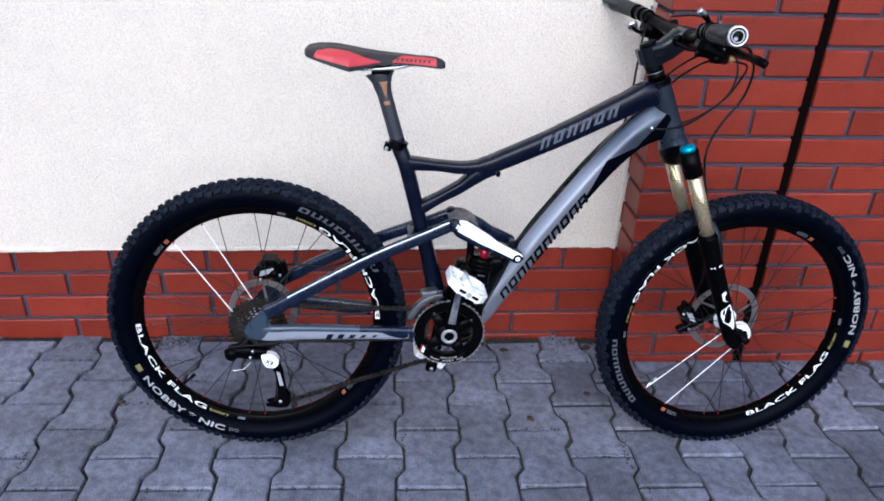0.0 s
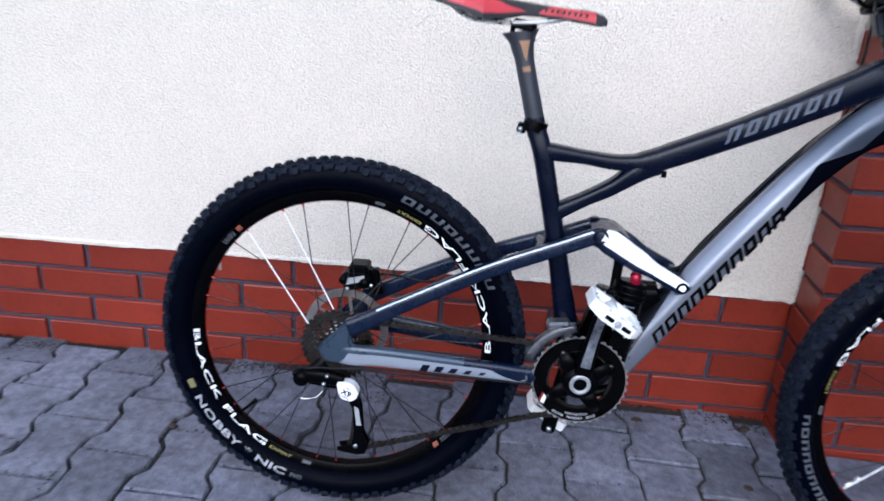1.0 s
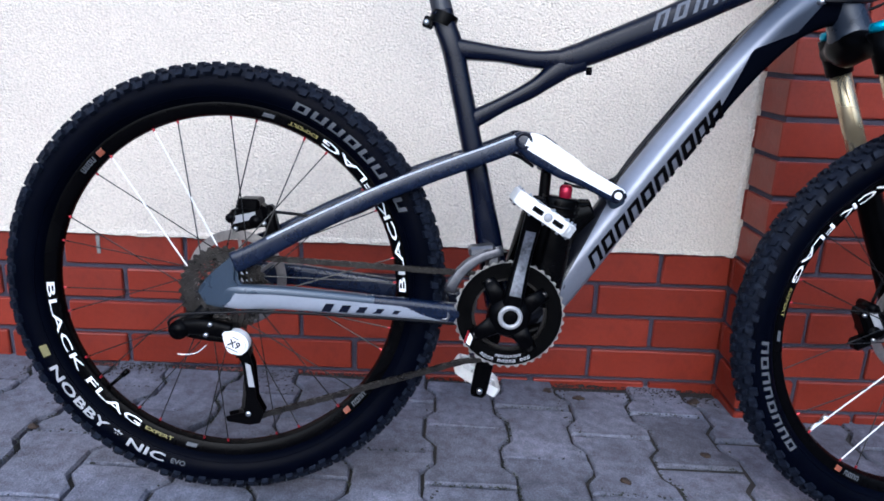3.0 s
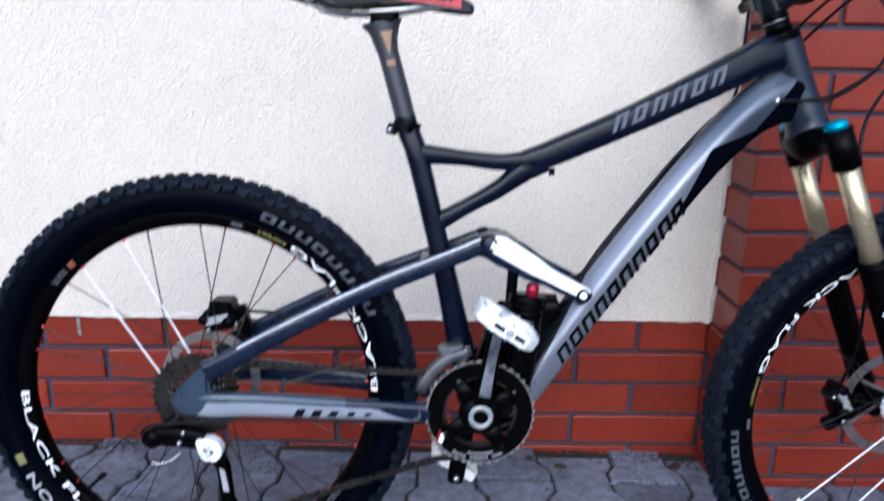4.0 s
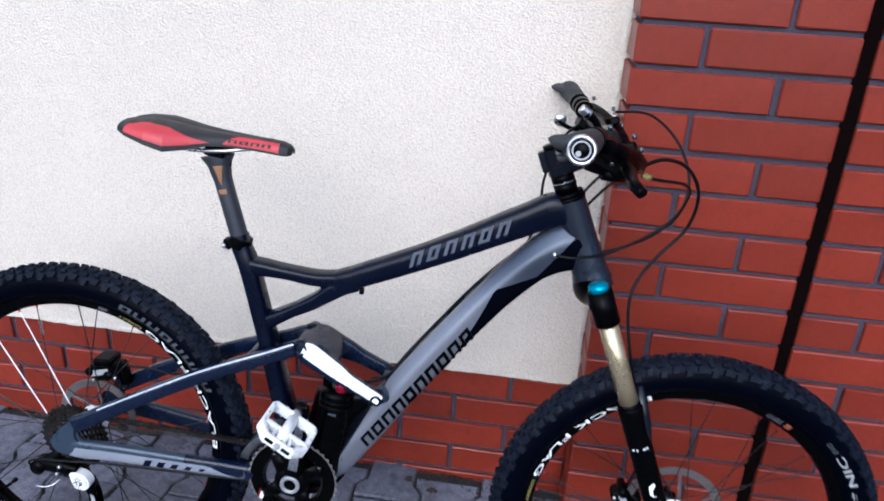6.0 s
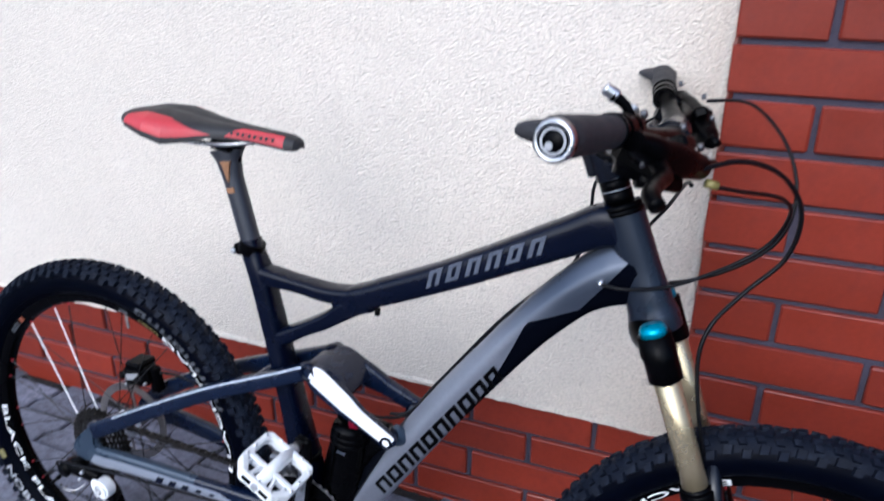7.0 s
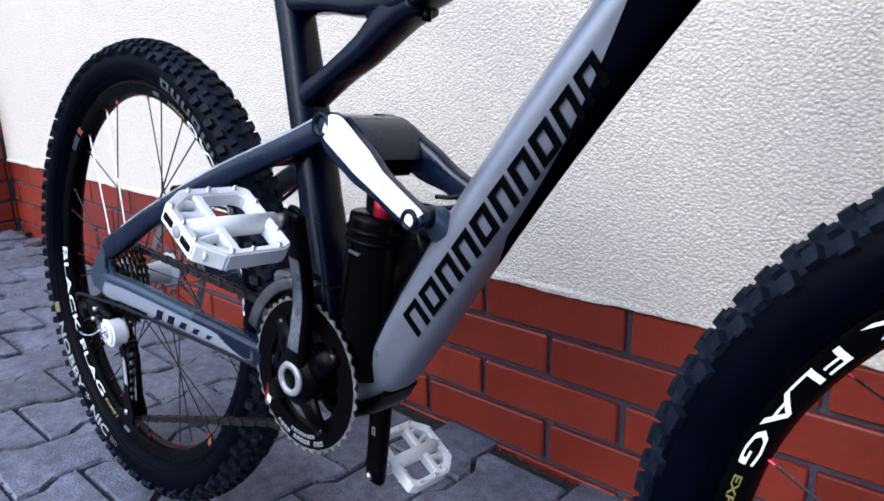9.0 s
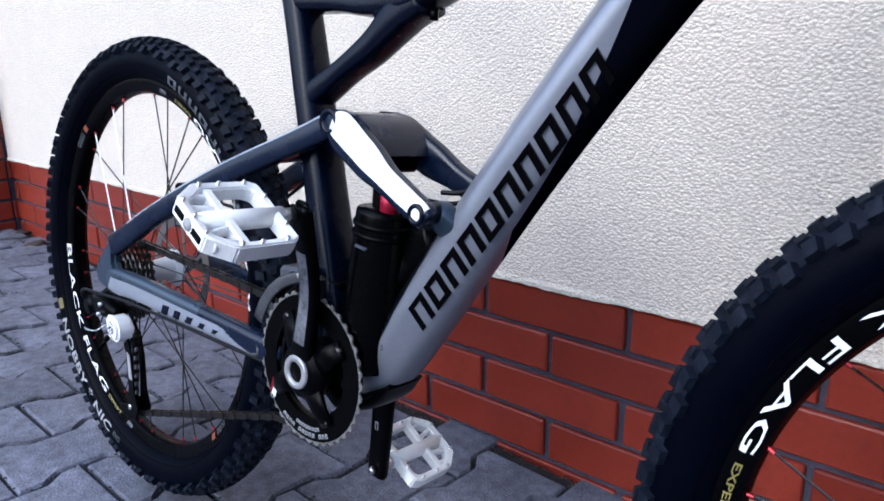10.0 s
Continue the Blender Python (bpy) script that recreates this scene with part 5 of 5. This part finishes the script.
def pedal(name, at, tilt, out):
    """A white platform pedal: frame with cut-outs, axle barrel, cross ribs and grip pins."""
    m = pose(*at, 0, tilt, 0) @ Matrix.Scale(0.89, 4)
    h = 0.0105
    bm = bmesh.new()
    half_w = 0.053
    ring_o = [(-0.050, 0.028), (-0.030, 0.053), (0.030, 0.053), (0.050, 0.028), (0.050, -0.036), (0.043, -0.046), (-0.043, -0.046), (-0.050, -0.036)]
    ring_o = [(x, y * out) for x, y in ring_o]
    ring_i = [(x * 0.80, y * 0.80) for x, y in ring_o]
    n = len(ring_o)
    cols = []
    for (xo, yo), (xi, yi) in zip(ring_o, ring_i):
        cols.append([bm.verts.new(m @ Vector(p)) for p in ((xo, yo, h), (xi, yi, h * 0.8), (xi, yi, -h * 0.8), (xo, yo, -h))])
    for i in range(n):
        p, q = cols[i], cols[(i + 1) % n]
        for k in range(4):
            bm.faces.new((p[k], p[(k + 1) % 4], q[(k + 1) % 4], q[k]))
    bmesh.ops.recalc_face_normals(bm, faces=bm.faces)
    bmesh.ops.bevel(bm, geom=list(bm.edges), offset=0.0016, segments=2, affect="EDGES")
    body = part(name, bm, PEDAL, bike, "scuffed white platform pedal")
    bm = rod(bmesh.new(), m @ Vector((0, -out * 0.054, 0)), m @ Vector((0, out * 0.046, 0)), 0.0095, 20)
    part("axle_barrel", bm, PEDAL, body)
    bm = bmesh.new()
    box(bm, (0.088, 0.011, h * 1.5), m @ pose(0, out * 0.014, 0), 0.002)
    part("crossbar", bm, PEDAL, body)
    for s in (-1, 1):
        for x0, x1 in ((0.014, 0.020), (0.034, 0.036)):
            bm = smooth_tube([m @ Vector((s * x0, out * 0.016, 0)), m @ Vector((s * (x0 + x1) / 2, out * 0.030, 0.001)), m @ Vector((s * x1, out * 0.045, 0))], [(0.0055, 0.0032)] * 3, side=m.to_3x3() @ Vector((0, 0, 1)), seg=10)
            part("rib", bm, PEDAL, body)
    for x, y in ((-0.0455, -0.030), (-0.0455, 0.0), (-0.0455, 0.022), (0.0455, -0.030), (0.0455, 0.0), (0.0455, 0.022), (-0.024, 0.049), (0.024, 0.049), (0.0, 0.049), (-0.022, -0.042), (0.022, -0.042)):
        part("grip_pin", rod(bmesh.new(), m @ Vector((x, y * out, -h - 0.0028)), m @ Vector((x, y * out, h + 0.0028)), 0.0019, 8), ALLOY, body)
    bm = rod(bmesh.new(), m @ Vector((0, -out * 0.068, 0)), m @ Vector((0, -out * 0.050, 0)), 0.0075, 16)
    part("axle", bm, ALLOY, body)
    edge = out * half_w
    # the slots' inner darkness laid on as thin black boxes, nothing cut out
    for x in (-0.023, 0.023):
        bm = bmesh.new()
        box(bm, (0.017, 0.003, 0.0075), m @ pose(x * 0.75, edge, 0.0), 0.0008)
        part("slot", bm, PLASTIC, body)
    bm = lathe(bmesh.new(), [(0, -0.0015), (0.0062, -0.0015), (0.0066, 0.0), (0.0062, 0.0015), (0, 0.0015)], 20, m=m @ pose(0, edge, 0))
    part("axle_cap", bm, PALEGREY, body)
    return body


pedal("right_pedal", (0.026, -0.162, 0.503), 30, -1)
pedal("left_pedal", (-0.017, 0.148, 0.157), 30, 1)


def chain_mesh(lines, y_of):
    """Side plates and rollers along the runs of the chain."""
    bm = bmesh.new()
    k = 0
    for a, b in lines:
        a, b = Vector(a), Vector(b)
        n = max(int((b - a).length / 0.0127), 1)
        d = (b - a) / n
        ang = math.degrees(math.atan2(-d.z, d.x))
        for i in range(n):
            c = a + d * (i + 0.5)
            w = 0.0030 if k % 2 else 0.0040
            for s in (-1, 1):
                box(bm, (0.0150 if k % 2 else 0.0140, 0.0011, 0.0072 if k % 2 else 0.0080), pose(c.x, c.y + s * w, c.z, 0, ang, 0))
            e = a + d * i
            rod(bm, (e.x, e.y - 0.0046, e.z), (e.x, e.y + 0.0046, e.z), 0.0035, 8)
            k += 1
    return bm


def arc_points(c, r, a0, a1, n, y):
    return [(c[0] + r * math.cos(radians(a0 + (a1 - a0) * i / n)), y, c[2] + r * math.sin(radians(a0 + (a1 - a0) * i / n))) for i in range(n + 1)]


PULLEY_HI, PULLEY_LO = Vector((-0.392, -0.060, 0.252)), Vector((-0.378, -0.060, 0.154))
pts = [(-0.430, -0.048, 0.394), (-0.03, -0.0530, 0.390)]
pts += arc_points(BB, 0.0690, 108, -97, 20, -0.0530)
pts += [(-0.06, -0.053, 0.251), (PULLEY_LO.x, PULLEY_LO.y, PULLEY_LO.z - 0.012)]
pts += arc_points(PULLEY_LO, 0.0125, 262, 130, 3, -0.060)
pts += arc_points(PULLEY_HI, 0.0125, -40, 60, 3, -0.060)
pts += arc_points(REAR, 0.053, 285, 85, 12, -0.047)
part("chain", chain_mesh(list(zip(pts[:-1], pts[1:])), None), STEEL, bike, "grimy steel chain", soft=False)

# rear derailleur
bm = bmesh.new()
smooth_tube([(-0.436, -0.0560, 0.325), (-0.452, -0.0640, 0.302), (-0.478, -0.0700, 0.284)], [(0.008, 0.012), (0.009, 0.013), (0.013, 0.015)], bm=bm)
rod(bm, (-0.480, -0.0840, 0.284), (-0.480, -0.0540, 0.284), 0.014, 20)
smooth_tube([(-0.474, -0.0720, 0.288), (-0.44, -0.0740, 0.290), (-0.405, -0.0700, 0.284)], [(0.010, 0.012), (0.011, 0.013), (0.011, 0.012)], bm=bm, power=3)
smooth_tube([(-0.47, -0.0640, 0.274), (-0.43, -0.0640, 0.270), (-0.40, -0.0600, 0.268)], [(0.006, 0.006)] * 3, bm=bm, power=3)
mech = part("rear_derailleur", bm, PLASTIC, bike, "black rear derailleur with a white knuckle")
bm = plate(bmesh.new(), rounded([(-0.416, 0.286), (-0.395, 0.288), (-0.383, 0.282), (-0.376, 0.271), (-0.378, 0.259), (-0.388, 0.251), (-0.405, 0.254), (-0.411, 0.264)], 1), -0.0880, -0.0620, bevel=0.004)
part("white_knuckle", bm, WHITE, mech, "white knuckle cover")
bm = text_mesh("X9", 0.024, 0.03)
tilt, wide, tall = radians(24), max(v.co.x for v in bm.verts), max(v.co.y for v in bm.verts)


def on_knuckle(u, w):
    """A place on the knuckle's face: u and w along and over the slanting line of print, in metres from its middle."""
    return Vector((-0.3960 + u * math.cos(tilt) + w * math.sin(tilt), -0.0886, 0.2700 - u * math.sin(tilt) + w * math.cos(tilt)))


for v in bm.verts:
    v.co = on_knuckle((v.co.x / wide - 0.5) * 0.0175, (v.co.y / tall - 0.5) * 0.0108)
part("lettering", bm, FRAME, mech, "black lettering", soft=False)
for u0, u1, w0, w1 in ((-0.007, 0.003, 0.0080, 0.0090), (-0.009, 0.010, -0.0100, -0.0090)):
    bm = bmesh.new()
    bm.faces.new([bm.verts.new(on_knuckle(u, w)) for u, w in ((u0, w0), (u1, w0), (u1, w1), (u0, w1))])
    r = bmesh.ops.extrude_face_region(bm, geom=list(bm.faces))
    bmesh.ops.translate(bm, vec=(0, 0.002, 0), verts=[e for e in r["geom"] if isinstance(e, bmesh.types.BMVert)])
    bmesh.ops.recalc_face_normals(bm, faces=bm.faces)
    part("knuckle_line", bm, FRAME, mech, soft=False)
for x, z in ((-0.432, 0.297), (-0.438, 0.281)):
    part("limit_screw", rod(bmesh.new(), (x, -0.0890, z), (x, -0.0800, z), 0.0032, 10), ALLOY, mech)
for y in (-0.070, -0.052):
    cage = plate(bmesh.new(), [(-0.404, 0.262), (-0.384, 0.264), (-0.372, 0.232), (-0.366, 0.180), (-0.354, 0.158), (-0.360, 0.140), (-0.376, 0.136), (-0.410, 0.140), (-0.412, 0.148), (-0.384, 0.156), (-0.382, 0.185), (-0.388, 0.231)],
                 y - 0.0012, y + 0.0012, bevel=0.0005)
    part("cage_plate", cage, PLASTIC, mech)
bm = plate(bmesh.new(), [(-0.384, 0.236), (-0.376, 0.232), (-0.369, 0.198), (-0.378, 0.198)], -0.0722, -0.0705)
part("cage_print", bm, PALEGREY, mech, soft=False)
for p in (PULLEY_HI, PULLEY_LO):
    w = part("jockey_wheel", toothed(0.0115, 0.0145, 11, 0.003, -0.004, 0.004), PLASTIC, mech, at=p, soft=False)
    part("jockey_bolt", lathe(bmesh.new(), [(0, -0.0125), (0.004, -0.0125), (0.004, 0), (0, 0)], 12), ALLOY, mech, at=p)
part("cable_tail", smooth_tube([(-0.440, -0.076, 0.262), (-0.452, -0.085, 0.252), (-0.468, -0.090, 0.250), (-0.478, -0.090, 0.2505)], [0.0010, 0.0010, 0.0012, 0.0012], seg=8), ALLOY, mech)
# front derailleur: a curved cage hugging the ring, and its clamp
bm = bmesh.new()
for y in (-0.060, -0.043):
    line = arc_points(BB, 0.097, 162, 100, 12, y)
    sweep(bm, line, [(0.0010, 0.0085 - 0.0002 * i) for i in range(len(line))], 8)
line = arc_points(BB, 0.104, 150, 112, 8, -0.0515)
sweep(bm, line, [(0.009, 0.001)] * len(line), 8)
fd = part("front_derailleur", bm, FDALLOY, bike, "worn alloy front derailleur cage")
bm = bmesh.new()
box(bm, (0.040, 0.030, 0.016), pose(-0.040, -0.038, 0.424, 0, -8, 0), 0.004)
box(bm, (0.020, 0.034, 0.028), pose(-0.022, -0.030, 0.410, 0, 0, 0), 0.004)
part("derailleur_link", bm, FDALLOY, fd)
bm = lathe(bmesh.new(), [(0.020, -0.008), (0.026, -0.008), (0.026, 0.008), (0.020, 0.008)], 24, closed=True, m=pose(-0.023, 0, 0.415, 90, 14, 0))
part("derailleur_clamp", bm, PLASTIC, fd)

# ---- loose things on the ground ----
def scrap(name, x, y, size, label, mat, high=0.35, seed=0):
    rnd = random.Random(seed)
    bm = bmesh.new()
    bmesh.ops.create_icosphere(bm, subdivisions=2, radius=size)
    for v in bm.verts:
        k = 1 + rnd.uniform(-0.35, 0.35)
        v.co = Vector((v.co.x * k * 1.2, v.co.y * k, max(v.co.z, -0.1 * size) * high * (1 + rnd.uniform(-0.3, 0.3))))
    smooth(bm)
    ob = new(name, mesh_of(name, bm, mat))
    ob.location = (x, y, ground_z(x, y) + 0.0005)
    ob.rotation_euler = (0, 0, rnd.uniform(0, 6))
    return tagged(ob, label, "debris", "debris on the pavers")


for k, (x, y, s) in enumerate(((0.060, 2.055, 0.010), (0.125, 2.025, 0.010), (0.150, 1.705, 0.008), (0.33, 1.81, 0.009), (-0.93, 1.775, 0.009), (0.385, 2.035, 0.012), (-2.23, 2.05, 0.035), (-2.45, 2.07, 0.03))):
    scrap("dry_leaf", x, y, s, "small dark scrap of dry leaf on the pavers", LEAF, seed=k)
def crumbs(name, label, spots, mat, seed):
    """Many small crumbs lying loose, one object."""
    rnd = random.Random(seed)
    vs, fs = [], []
    for x, y, size in spots:
        base = len(vs)
        turn = rnd.uniform(0, 6.28)
        z = ground_z(x, y) - 0.001
        for k in range(5):
            a = turn + k * 1.2566
            r = size * rnd.uniform(0.6, 1.25)
            vs.append((x + r * math.cos(a), y + r * math.sin(a), z))
        vs.append((x, y, z + size * rnd.uniform(0.35, 0.8)))
        fs += [(base + k, base + (k + 1) % 5, base + 5) for k in range(5)]
    me = bpy.data.meshes.new(name)
    me.from_pydata(vs, [], fs)
    me.materials.append(mat)
    return tagged(new(name, me), label, "dirt", kind="stuff")


rnd = random.Random(11)
spots = []
for k in range(4200):
    x = rnd.uniform(LEFT_X, PIER_X - 0.01)
    clump = 0.5 + 0.5 * math.sin(x * 9.0) * math.sin(x * 23.0 + 1.0)
    y = WALL_Y - 0.004 - abs(rnd.gauss(0, 0.014 + 0.030 * clump))
    spots.append((x, y, rnd.uniform(0.0012, 0.0038)))
for k in range(500):
    x = rnd.uniform(PIER_X, 1.5)
    spots.append((x, PIER_Y - 0.004 - abs(rnd.gauss(0, 0.02)), rnd.uniform(0.0012, 0.0036)))
crumbs("wall_foot_dirt", "dark crumbs of soil along the foot of the wall", spots, SOIL, 12)
spots = [(rnd.uniform(-1.9, 1.2), rnd.uniform(0.9, 2.05), rnd.uniform(0.0007, 0.0022)) for k in range(1500)]
joint = []
for k in range(7000):
    i, j = rnd.randrange(-8, 10), rnd.randrange(-4, 4)
    thick = (i * 7 + j * 3) % 5
    if thick > 2 and rnd.random() < 0.75:
        continue
    x = -0.9971 + 0.1450 * (i + 0.5)
    y = 1.663 + 0.2045 * j + (0.10225 if i % 2 else 0.0)
    if rnd.random() < 0.6:
        v = rnd.uniform(-0.5, 0.5)
        lean = 0.0104 * (1 if (i + 1) % 2 else -1) * math.copysign(min(abs(math.cos(2 * math.pi * v)) * 1.6, 1.0), math.cos(2 * math.pi * v))
        x, y = x + lean + rnd.gauss(0, 0.0028), y + v * 0.2045
    else:
        x, y = x - 0.0725 + rnd.uniform(-0.066, 0.066), y + rnd.gauss(0, 0.0030)
    if y < WALL_Y - 0.03:
        joint.append((x, y, rnd.uniform(0.0012, 0.0034)))
crumbs("joint_moss", "dark moss and soil in the joints of the pavers", joint, MOSS, 14)
crumbs("loose_grit", "pale and dark grit scattered over the pavers", spots, GRIT, 13)
scrap("snow_mound", -2.66, 1.90, 0.17, "low pale mound of old snow beside the far brick pier", SNOW, 0.3, seed=40)
# ---- bricks and pavers, each a piece of its own ----
def brick_mesh(lx, ly, lz, name="brick"):
    """A clinker brick with worn arrises, each shape a little out of true."""
    bm = bmesh.new()
    box(bm, (lx, ly, lz), bevel=0.0026)
    for v in bm.verts:
        v.co += Vector((random.uniform(-1, 1) * 0.0009, random.uniform(-1, 1) * 0.0006, random.uniform(-1, 1) * 0.0009))
    return mesh_of(name, bm, BRICK)


BRICK_MESHES = {}


def lay(parent, x0, x1, y, z, depth=0.05, axis="x"):
    """One brick from x0 to x1 along the wall, its face at y, its bed at z."""
    key = (round(x1 - x0, 3), depth, axis, random.randrange(4))
    if key not in BRICK_MESHES:
        BRICK_MESHES[key] = brick_mesh(x1 - x0, depth, BRICK_H) if axis == "x" else brick_mesh(depth, x1 - x0, BRICK_H)
    j = [random.uniform(-1, 1) for _ in range(4)]
    mid = (x0 + x1) / 2
    place = (mid + 0.0012 * j[0], y + depth / 2 + 0.0012 * j[1], z + COURSE / 2 + 0.0008 * j[2])
    if axis == "y":
        place = (y + depth / 2 + 0.001 * j[1], mid, z + COURSE / 2)
    shared("brick", BRICK_MESHES[key], parent, pose(*place, 0.2 * j[3], 0, 0.25 * j[0]))


HALF_J = (PITCH - BRICK_L) / 2
# plinth: joints of the upper courses, the course number counting from the bed
for c, joint in ((3, 0.295), (2, 0.159), (1, 0.291), (0, 0.157), (-1, 0.295)):
    edges = [PIER_X + HALF_J] + [joint - PITCH * k + 0.013 * min(max(k - 2, 0), 2) for k in range(0, 13)]
    edges = [e for e in edges if e > LEFT_X + 0.02] + [LEFT_X - HALF_J]
    for a, b in zip(edges[1:], edges[:-1]):
        if b - a > 0.04:
            lay(plinth, a + HALF_J, b - HALF_J, WALL_Y, c * COURSE)

# piers: one and a half bricks wide, breaking joint course by course
for c in range(-1, 21):
    z = c * COURSE
    cut = PIER_X + (0.1165 if c % 2 == 0 else 0.2545)
    for a, b in ((PIER_X, cut), (cut + 2 * HALF_J, GAP0)):
        lay(pier, a, b, PIER_Y, z, depth=0.112)
    if c % 2:
        lay(pier, PIER_Y + 0.117, WALL_Y + 0.02, PIER_X, z, depth=0.08, axis="y")
    cuts = [GAP1, GAP1 + 0.110 if c % 2 else GAP1 + 0.243]
    while cuts[-1] < 1.75:
        cuts.append(cuts[-1] + PITCH)
    for k in range(len(cuts) - 1):
        lay(pier_b, cuts[k] + (2 * HALF_J if k else 0), cuts[k + 1], PIER_Y, z, depth=0.1)
for c in range(-1, 20):
    z = c * COURSE
    cut = LEFT_X - (0.128 if c % 2 == 0 else 0.256)
    for a, b in ((cut, LEFT_X), (LEFT_X - 0.52, cut - 2 * HALF_J)):
        lay(pier_w, a, b, PIER_Y, z, depth=0.112)
    if c % 2:
        lay(pier_w, PIER_Y + 0.117, WALL_Y + 0.02, LEFT_X - 0.08, z, depth=0.08, axis="y")


smear = bmesh.new()
ladder = [(0.0035, 0.262), (0.0042, 0.272), (0.0030, 0.284), (0.0046, 0.296), (0.0040, 0.303)]
left = [smear.verts.new((-0.932 - w, WALL_Y - 0.0022, z)) for w, z in ladder]
right = [smear.verts.new((-0.932 + w, WALL_Y - 0.0022, z)) for w, z in ladder]
for k in range(len(ladder) - 1):
    smear.faces.new((left[k], right[k], right[k + 1], left[k + 1]))
bmesh.ops.extrude_face_region(smear, geom=list(smear.faces))
for v in list(smear.verts)[: 2 * len(ladder)]:
    v.co.y += 0.004
bmesh.ops.recalc_face_normals(smear, faces=smear.faces)
part("mortar_smear", smear, GRIT, plinth, "pale smear of mortar")


def rest_of_bricks(name, x0, x1, c0, c1):
    bm = bmesh.new()
    for c in range(c0, c1):
        x = x0 - (PITCH / 2 if c % 2 else 0)
        while x < x1:
            a, b = max(x, x0), min(x + BRICK_L, x1)
            if b - a > 0.03:
                box(bm, (b - a, 0.1, BRICK_H), Matrix.Translation(((a + b) / 2, PIER_Y + 0.05, c * COURSE + COURSE / 2)))
            x += PITCH
    return bm


for parent, x0, x1, c0, c1 in ((pier, PIER_X, GAP0, 21, 41), (pier_b, GAP1, 2.6, 21, 41), (pier_w, LEFT_X - 0.52, LEFT_X, 20, 41)):
    ob = new("upper_bricks", mesh_of("upper_bricks", rest_of_bricks("upper", x0, x1, c0, c1), BRICK))
    ob.parent = parent
    tagged(ob, kind="stuff")

# double-T pavers: columns run away from the viewer, neighbours shifted by half a length
COL, LONG, COL0, ROW0 = 0.1450, 0.2045, -0.9971, 1.663


def paver_outline():
    w, n, a, b, h = 0.0800, 0.0592, 0.030, 0.058, LONG / 2 - 0.0030
    right = [(w, -h), (w, -h + a), (n, -h + b), (n, h - b), (w, h - a), (w, h)]
    return right + [(-x, y) for x, y in right[::-1]]


def paver_mesh(rnd):
    """A double-T stone with a worn chamfer, its corners a little knocked about."""
    bm = bmesh.new()
    ring = [(x + rnd.uniform(-0.0016, 0.0016), y + rnd.uniform(-0.0016, 0.0016)) for x, y in paver_outline()]
    top, mid, low = [], [], []
    for x, y in ring:
        d = math.hypot(x, y)
        inset = rnd.uniform(0.0030, 0.0062) / d
        top.append(bm.verts.new((x * (1 - inset), y * (1 - inset), 0)))
        mid.append(bm.verts.new((x, y, -rnd.uniform(0.0032, 0.0055))))
        low.append(bm.verts.new((x, y, -0.05)))
    bm.faces.new(top)
    for p, q in ((top, mid), (mid, low)):
        for i in range(len(ring)):
            j = (i + 1) % len(ring)
            bm.faces.new((p[i], q[i], q[j], p[j]))
    bmesh.ops.recalc_face_normals(bm, faces=bm.faces)
    return mesh_of("paver", bm, PAVER)


paver_rnd = random.Random(21)
PAVER_MESHES = [paver_mesh(paver_rnd) for _ in range(8)]
TILT = Euler((math.atan(-0.033), math.atan(0.028), 0)).to_matrix().to_4x4()
pavement = tagged(new("pavement"), "interlocking grey double-T concrete pavers", "pavement", kind="structure")
far_v, far_f = [], []
local = [v.co.copy() for v in PAVER_MESHES[0].vertices]
polys = [tuple(p.vertices) for p in PAVER_MESHES[0].polygons]
for i in range(-30, 22):
    for j in range(-14, 4):
        x = COL0 + i * COL
        y = ROW0 + (0.5 if i % 2 == 0 else 0.0) * LONG + j * LONG
        if y > WALL_Y + 0.07 or (y > PIER_Y + 0.05 and (x > PIER_X + 0.05 or x < LEFT_X - 0.1)):
            continue
        m = Matrix.Translation((x, y, ground_z(x, y) + random.uniform(-0.0026, 0.0026))) @ TILT @ pose(
            0, 0, 0, random.gauss(0, 0.5), random.gauss(0, 0.5), random.gauss(0, 0.35))
        if -2.0 < x < 1.35 and y > 1.05:
            shared("paver", PAVER_MESHES[paver_rnd.randrange(8)], pavement, m)
        else:
            base = len(far_v)
            far_v += [m @ v for v in local]
            far_f += [tuple(base + k for k in p) for p in polys]
me = bpy.data.meshes.new("more_pavers")
me.from_pydata(far_v, [], far_f)
me.materials.append(PAVER)
more = new("more_pavers", me)
more.parent = pavement
tagged(more, kind="stuff")
